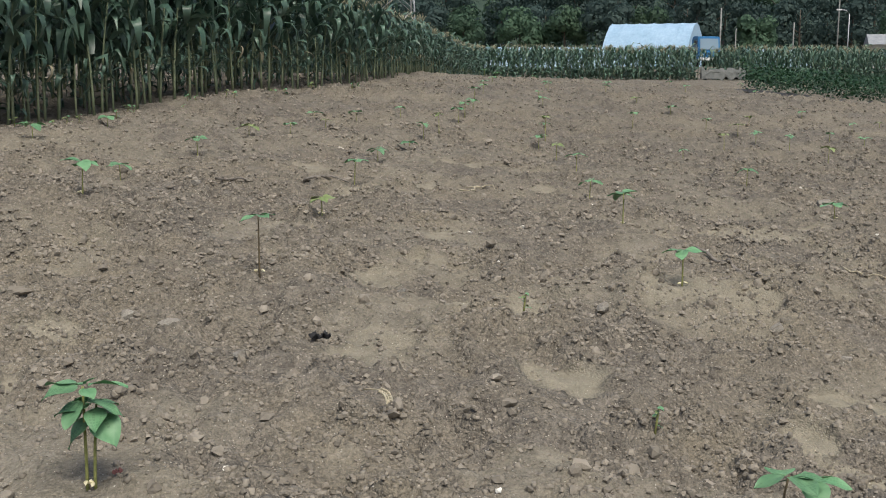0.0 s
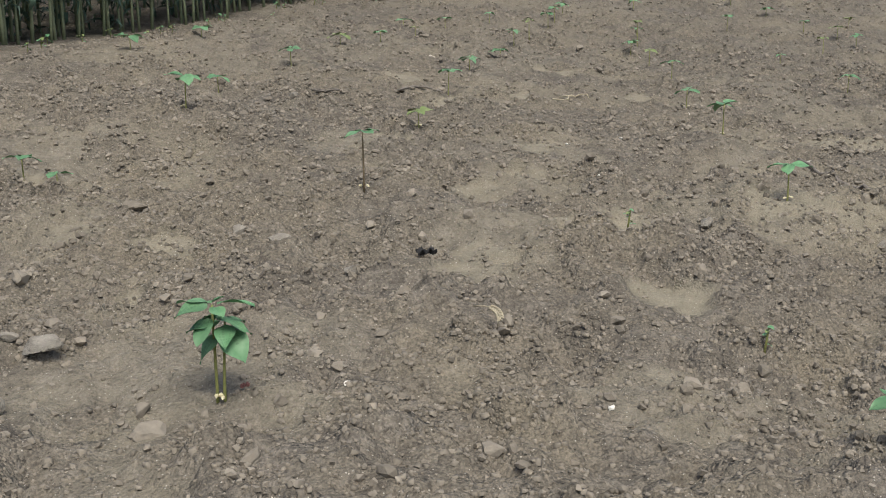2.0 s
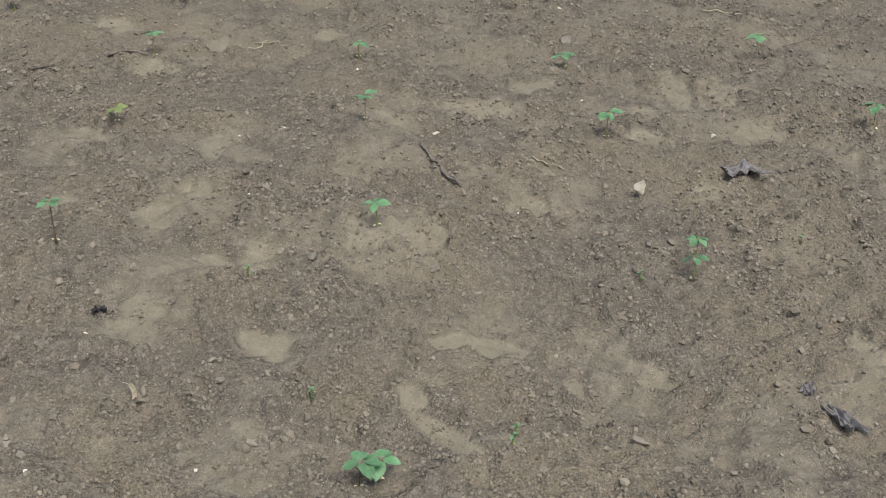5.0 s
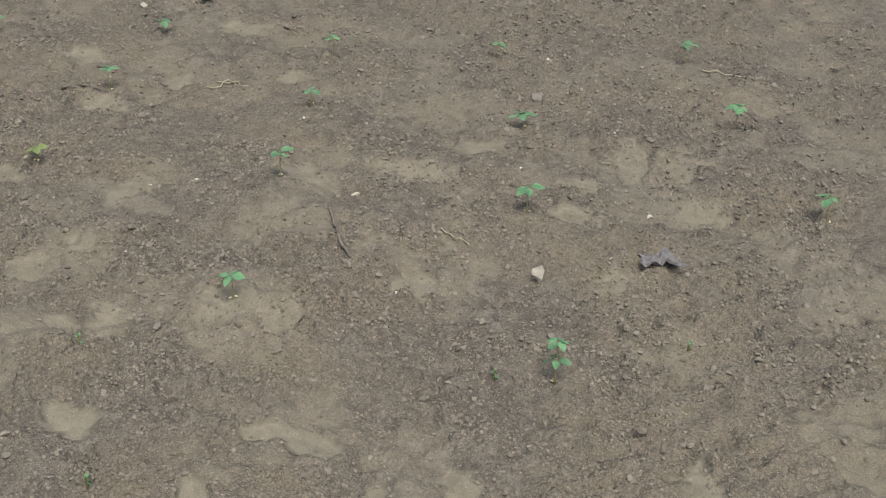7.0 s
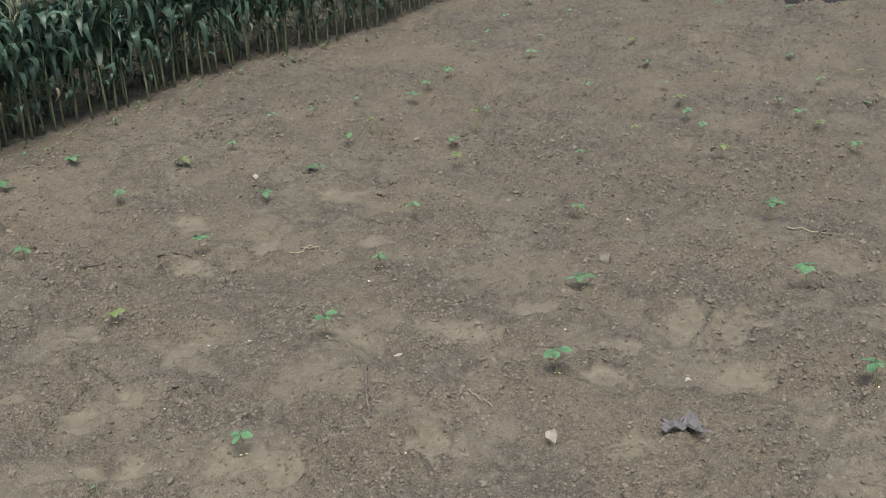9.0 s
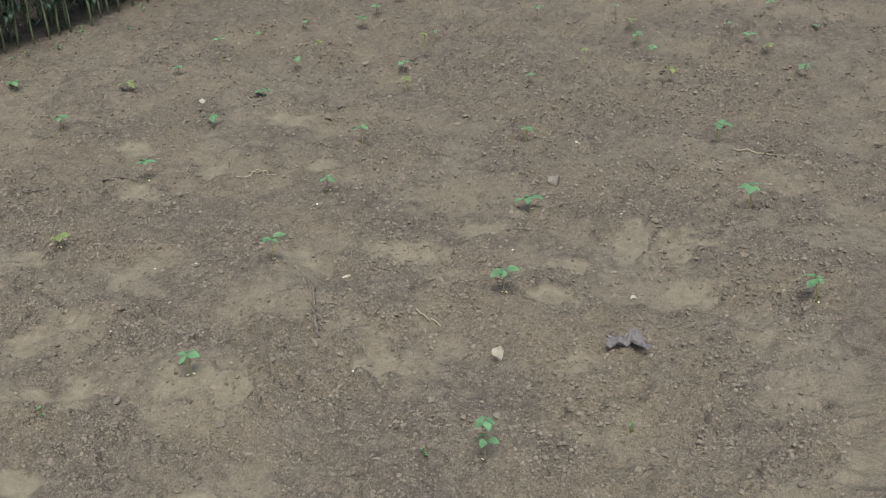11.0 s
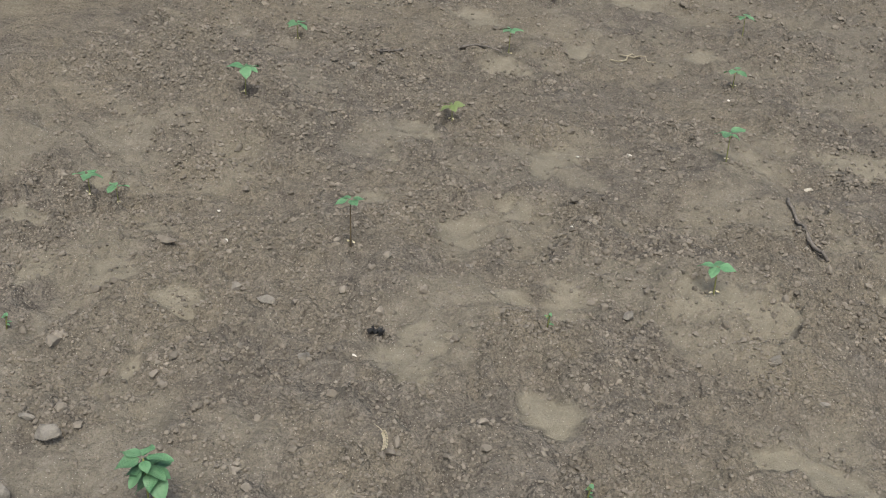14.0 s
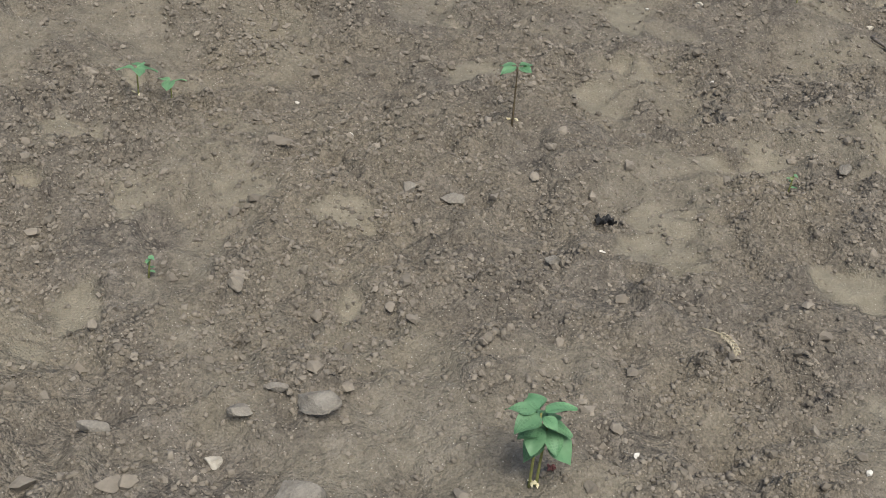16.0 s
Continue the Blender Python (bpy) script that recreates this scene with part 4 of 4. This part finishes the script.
# ---- far things ----
def away(px, d):
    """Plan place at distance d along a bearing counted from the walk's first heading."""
    return .354 + d * ((px - 784) * .965 / 1984 - .0813), -.784 + d


def up(py, d):
    return .692 + d * (123 - py) / 1984


def box(w, d, h, bevel=.02):
    bm = bmesh.new()
    bmesh.ops.create_cube(bm, size=1)
    bmesh.ops.scale(bm, vec=(w, d, h), verts=bm.verts)
    bmesh.ops.bevel(bm, geom=bm.edges[:], offset=bevel, segments=2, affect='EDGES')
    return bm


def box_part(name, w, d, h, at, material, parent, label="", bevel=.02, m=None):
    bm = box(w, d, h, bevel)
    me = bpy.data.meshes.new(name)
    bm.to_mesh(me)
    bm.free()
    me.materials.append(material)
    return part(name, me, parent, label, m or Matrix.Translation(at))


def polytunnel(name, label, x, y, z, turn, radius, length, material):
    root = thing(name, label, "greenhouse", pose(x, y, z, 0, 0, turn))
    n, k = 14, 24
    verts, faces = [], []
    for s in (1.0, .985):
        for i in range(k + 1):
            for j in range(n + 1):
                a = math.pi * j / n
                sag = 1 - .012 * (math.sin(math.pi * i * 6 / k) ** 2)
                verts.append((length * (i / k - .5), radius * 1.05 * math.cos(a) * s, radius * 1.25 * (1 - abs(math.cos(a)) ** 1.7) * s * sag if 0 < j < n else 0))
    w = (k + 1) * (n + 1)
    for i in range(k):
        for j in range(n):
            q = i * (n + 1) + j
            f = (q, q + 1, q + n + 2, q + n + 1)
            faces += [f, tuple(w + c for c in f[::-1])]
    part("cover", mesh("cover", verts, faces, material), root, "milky white plastic film")
    for e in (-1, 1):
        ring = [(e * length * .497, radius * 1.04 * math.cos(math.pi * j / n), radius * 1.25 * (1 - abs(math.cos(math.pi * j / n)) ** 1.7) * .995 if 0 < j < n else 0) for j in range(n + 1)]
        vv = ring + [(p[0] + .03 * e, p[1], p[2]) for p in ring]
        ff = [tuple(range(n + 1)), tuple(range(n + 1, 2 * n + 2))[::-1]]
        part("end_wall", mesh("end_wall", vv, ff, material, False), root)
    for i in range(0, 7):
        pts = [(length * (i / 6 - .5), radius * 1.055 * math.cos(math.pi * j / n), radius * 1.25 * (1 - abs(math.cos(math.pi * j / n)) ** 1.7) * 1.005 if 0 < j < n else 0) for j in range(n + 1)]
        part("hoop", mesh("hoop", *tube(pts, [.02] * len(pts), 5), FILM), root)
    return root


sx, sy = away(1158, 92)
polytunnel("greenhouse", "white plastic-covered tunnel greenhouse beyond the maize", sx, sy, float(level(sx, sy)), -25, 2.75, 7.0, FILM)
sx, sy = away(965, 62)
polytunnel("low_tunnel", "long low white film tunnel behind the maize", sx, sy, float(level(sx, sy)), 0, .9, 7.5, FILM)
sx, sy = away(1375, 95)
polytunnel("low_tunnel", "low white film tunnel beside the road", sx, sy, float(level(sx, sy)), 0, 1.2, 5, FILM)


def truck():
    x, y = away(1250, 76)
    root = thing("truck", "small blue flatbed truck parked on the far road", "truck", pose(x, y, float(level(x, y)), 0, 0, 8))
    # cab from a side profile, bevelled
    prof = [(-.85, .45), (-.9, 1.0), (-.72, 1.95), (.5, 2.0), (.62, 1.9), (.62, .45)]
    bm = bmesh.new()
    a = [bm.verts.new((-.72, py, pz)) for py, pz in prof]
    b = [bm.verts.new((.72, py, pz)) for py, pz in prof]
    bm.faces.new(a)
    bm.faces.new(b[::-1])
    for i in range(len(prof)):
        j = (i + 1) % len(prof)
        bm.faces.new((a[j], a[i], b[i], b[j]))
    bmesh.ops.recalc_face_normals(bm, faces=bm.faces[:])
    bmesh.ops.bevel(bm, geom=bm.edges[:], offset=.06, segments=2, affect='EDGES')
    me = bpy.data.meshes.new("cab")
    bm.to_mesh(me)
    bm.free()
    me.materials.append(BLUE)
    cab = part("cab", me, root)
    box_part("windscreen", 1.2, .03, .72, None, GLASS_DARK, root, "pale glass windscreen", .01, pose(0, -.84, 1.46, -10.7))
    for e in (-1, 1):
        box_part("side_window", .03, .7, .55, (e * .725, -.15, 1.5), GLASS_DARK, root, "", .01)
        box_part("headlight", .26, .05, .16, (e * .5, -.9, .75), LAMP_WHITE, root, "clear headlight", .02)
        box_part("mirror", .14, .06, .26, (e * .9, -.8, 1.55), RUBBER, root, "black wing mirror", .02)
        box_part("mirror_arm", .2, .03, .03, (e * .8, -.78, 1.6), RUBBER, root, "", .005)
        for wy in (-.35, 2.3):
            bm = bmesh.new()
            bmesh.ops.create_cone(bm, cap_ends=True, segments=24, radius1=.32, radius2=.32, depth=.2)
            bmesh.ops.bevel(bm, geom=[q for q in bm.edges if len(q.link_faces) == 2 and q.calc_face_angle() > 1], offset=.04, segments=2, affect='EDGES')
            me = bpy.data.meshes.new("wheel")
            bm.to_mesh(me)
            bm.free()
            me.materials.append(RUBBER)
            part("wheel", me, root, "black tyre", pose(e * .62, wy, .32, 0, 90, 0))
    box_part("bumper", 1.4, .1, .2, (0, -.92, .5), LAMP_WHITE, root, "", .03)
    box_part("bed", 1.5, 2.6, .12, (0, 2.05, .8), BLUE, root, "", .02)
    for e in (-1, 1):
        box_part("side_board", .05, 2.6, .35, (e * .73, 2.05, 1.0), BLUE, root, "", .01)
    box_part("rack", 1.4, .06, .9, (0, .75, 1.35), BLUE, root, "", .02)


truck()


def pole(px, d, top, rad, label, material, lamp=False, arm=False):
    x, y = away(px, d)
    z0 = float(level(x, y))
    h = up(top, d) - z0
    root = thing("street_lamp" if lamp else "utility_pole", label, "street lamp" if lamp else "pole", pose(x, y, z0))
    part("post", mesh("post", *tube([(0, 0, -.2), (0, 0, h * .5), (0, 0, h)], [rad, rad * .85, rad * .65], 10), material), root)
    if lamp:
        part("arm", mesh("arm", *tube([(0, 0, h), (-.3, 0, h + .35), (-.8, 0, h + .45)], [.05, .045, .04], 8), material), root)
        box_part("lamp_head", .5, .2, .14, (-1.0, 0, h + .42), LAMP_WHITE, root, "white lamp head", .04)
    elif arm:
        box_part("crossarm", 1.2, .1, .1, (0, -.1, h - .5), material, root, "", .02)
        for e in (-.5, 0, .5):
            part("insulator", mesh("insulator", *tube([(e, -.1, h - .45), (e, -.1, h - .3), (e, -.1, h - .22)], [.04, .06, .03], 8), LAMP_WHITE), root)


pole(1275, 105, 18, .1, "grey concrete utility pole beyond the greenhouse", CONCRETE)
pole(1302, 120, 52, .07, "short grey pole beside the trees", CONCRETE)
pole(1402, 110, 42, .08, "grey pole near the roadside", CONCRETE)
pole(1563, 115, -60, .11, "tall pale utility pole near the house", CONCRETE)
pole(1478, 120, -30, .08, "tall grey utility pole before the wooded hill", CONCRETE)
pole(1496, 115, 28, .07, "curved grey street lamp before the trees", STEEL, True)
pole(1650, 110, -40, .16, "pale utility pole beside the house", CONCRETE, arm=True)


def pylon():
    x, y = away(697, 100)
    root = thing("pylon", "grey lattice steel power pylon before the wooded hill", "pylon", pose(x, y, float(level(x, y)), 0, 0, 12))
    h = 30.0
    half = lambda z: 1.75 - 1.4 * min(1, z / 24)
    for ax, ay in ((-1, -1), (1, -1), (1, 1), (-1, 1)):
        pts = [(ax * half(z), ay * half(z), z) for z in np.linspace(0, h, 12)]
        part("leg", mesh("leg", *tube(pts, [.06] * 12, 5), STEEL), root)
    zs = np.linspace(0, 24, 11)
    for i in range(10):
        a, b = half(zs[i]), half(zs[i + 1])
        for sx_, sy_, tx_, ty_ in ((-1, -1, 1, -1), (1, -1, 1, 1), (1, 1, -1, 1), (-1, 1, -1, -1)):
            part("brace", mesh("brace", *tube([(sx_ * a, sy_ * a, zs[i]), (tx_ * b, ty_ * b, zs[i + 1])], [.03, .03], 4), STEEL), root)
            part("brace", mesh("brace", *tube([(tx_ * a, ty_ * a, zs[i]), (sx_ * b, sy_ * b, zs[i + 1])], [.03, .03], 4), STEEL), root)
    for z in (20, 24, 28):
        part("crossarm", mesh("crossarm", *tube([(-5, 0, z), (0, 0, z + .4), (5, 0, z)], [.06, .12, .06], 5), STEEL), root)


pylon()


def house():
    x, y = away(1602, 125)
    root = thing("house", "low pale house with a grey gable roof among trees", "house", pose(x, y, float(level(x, y)), 0, 0, -10))
    box_part("wall", 8, 5, 2.6, (0, 0, 1.3), WALL, root, "pale plastered wall", .03)
    v = [(-4.4, -3, 2.55), (4.4, -3, 2.55), (4.4, 3, 2.55), (-4.4, 3, 2.55), (-4.4, 0, 3.7), (4.4, 0, 3.7)]
    part("roof", mesh("roof", v, [(0, 1, 5, 4), (2, 3, 4, 5), (0, 4, 3), (1, 2, 5), (3, 2, 1, 0)], ROOF, False), root, "grey pitched roof")
    for wx in (-2.4, .2, 2.6):
        win = box_part("window", 1.2, .1, 1.1, (wx, -2.53, 1.6), LAMP_WHITE, root, "white framed window", .02)
        box_part("pane", 1.0, .04, .9, (0, -.06, 0), GLASS_DARK, win, "", .01)


house()


def sheet_heap():
    """A crumpled grey sheet draped over stakes at the far edge of the field."""
    x, y = away(1283, 38.4)
    bm = bmesh.new()
    bmesh.ops.create_grid(bm, x_segments=30, y_segments=8, size=.5)
    for v in bm.verts:
        n = noise.noise(Vector((v.co.x * 9, v.co.y * 4, 2)))
        q = v.co.copy()
        v.co = (q.x * 1.45, q.y * .35 + .1 * n, .42 * math.cos(q.y * 2.6) + .16 * n - .06)
    me = bpy.data.meshes.new("ground_sheet")
    bm.to_mesh(me)
    bm.free()
    me.materials.append(varied("grey_sheet", (0.06, 0.065, 0.06), (0.13, 0.135, 0.125), 6, .6, .2, .01))
    ob = new("ground_sheet", me)
    ob.location = (x, y, float(level(x, y)))
    sol = ob.modifiers.new("thickness", 'SOLIDIFY')
    sol.thickness = .01
    tagged(ob, "crumpled grey sheet draped at the end of the field", "sheet")


sheet_heap()


# ---- wooded hill ----
def hill():
    xs, ys = np.arange(-420, 421, 20.0), np.arange(120, 700, 20.0)
    gx, gy = np.meshgrid(xs, ys)
    z = .9 + 95 * np.clip((gy - 140) / 420, 0, 1) ** 1.1 * (.75 + .5 * value_noise(gx, gy, 120, 61)) - 3 * (gy < 130)
    nx = len(xs)
    f = [(j * nx + i, j * nx + i + 1, (j + 1) * nx + i + 1, (j + 1) * nx + i) for j in range(len(ys) - 1) for i in range(nx - 1)]
    tagged(new("hill", mesh("hill", np.stack([gx, gy, z], -1).reshape(-1, 3), f, FOREST_FLOOR)), "dark wooded hillside", "hill", kind="structure")


hill()


def hill_z(x, y):
    gy = np.clip((y - 140) / 420, 0, 1)
    return .9 + 95 * gy ** 1.1 * (.75 + .5 * float(value_noise(np.array([x]), np.array([y]), 120, 61)[0])) if y > 140 else .9


def crown(seed, material, high):
    r = np.random.default_rng(seed)
    V = []
    lobes = 15
    for k in range(lobes):
        a = r.uniform(0, 6.28)
        h = high * r.uniform(.28, .88)
        sp = high * .26 * (1 - abs(h / high - .5))
        c = np.array([sp * math.cos(a), sp * math.sin(a), h])
        rad = high * r.uniform(.12, .2)
        n = 120
        d = r.normal(0, 1, (n, 3))
        d /= np.linalg.norm(d, axis=1)[:, None]
        d[:, 2] = d[:, 2] * .8 + .12
        p = c + d * rad * r.uniform(.72, 1.08, (n, 1))
        s = r.uniform(.15, .32, (n, 1))
        u = np.cross(d, r.normal(0, 1, (n, 3)))
        u /= np.linalg.norm(u, axis=1)[:, None]
        w = np.cross(d, u) + .2 * r.normal(0, 1, (n, 3))
        V.append(np.stack([p - u * s, p - w * s * .7, p + u * s, p + w * s * .7 + d * s * .15], 1))
    v = np.concatenate(V).reshape(-1, 3)
    return mesh("crown", v.tolist(), np.arange(len(v)).reshape(-1, 4).tolist(), material, False)


def trunk(seed, high):
    r = random.Random(seed)
    v, f = tube([(0, 0, -.4), (.1, .05, high * .2), (.05, -.1, high * .5), (0, 0, high * .8)], [high * .022, high * .018, high * .012, high * .004], 8)
    v, f = list(v), list(f)
    for k in range(6):
        a, h = k * 1.1 + r.random(), high * (.25 + .08 * k)
        w, g = tube([(0, 0, h), (high * .1 * math.cos(a), high * .1 * math.sin(a), h + high * .06), (high * .2 * math.cos(a), high * .2 * math.sin(a), h + high * .16)],
                    [high * .009, high * .006, high * .003], 5)
        f += [tuple(len(v) + i for i in q) for q in g]
        v += w
    return mesh("trunk", v, f, BARK)


TREES = []
for k in range(6):
    light = k in (1, 4)
    hgt = (9, 7, 11, 10, 6.5, 8)[k]
    root = thing("tree", "light green leafy tree at the foot of the hill" if light else "dark green broadleaf tree on the wooded hill", "tree",
                 pose(-60 + 20 * k, 165, hill_z(-60 + 20 * k, 165)), "trees on the hill")
    part("trunk", trunk(k, hgt), root)
    part("crown", crown(70 + k, TREE_LIGHT if light else HAZED_TREE_LEAF, hgt), root)
    TREES.append(root)
rt = random.Random(12)
for row, (ty, step) in enumerate(((132, 5.5), (142, 5.5), (153, 6), (166, 6.5))):
    x = -75 - ty * .1
    while x < 70:
        yy = ty + rt.uniform(-4, 4)
        if not (row == 0 and x > 18 and rt.random() < .4):
            kinds = (1, 4, 5, 0) if row < 2 else (0, 2, 3, 5, 0, 2, 1)
            copy_thing(TREES[rt.choice(kinds)], pose(x, yy, hill_z(x, yy) - .2, 0, 0, rt.uniform(0, 360)) @ Matrix.Identity(4))
        x += step * rt.uniform(.75, 1.25)
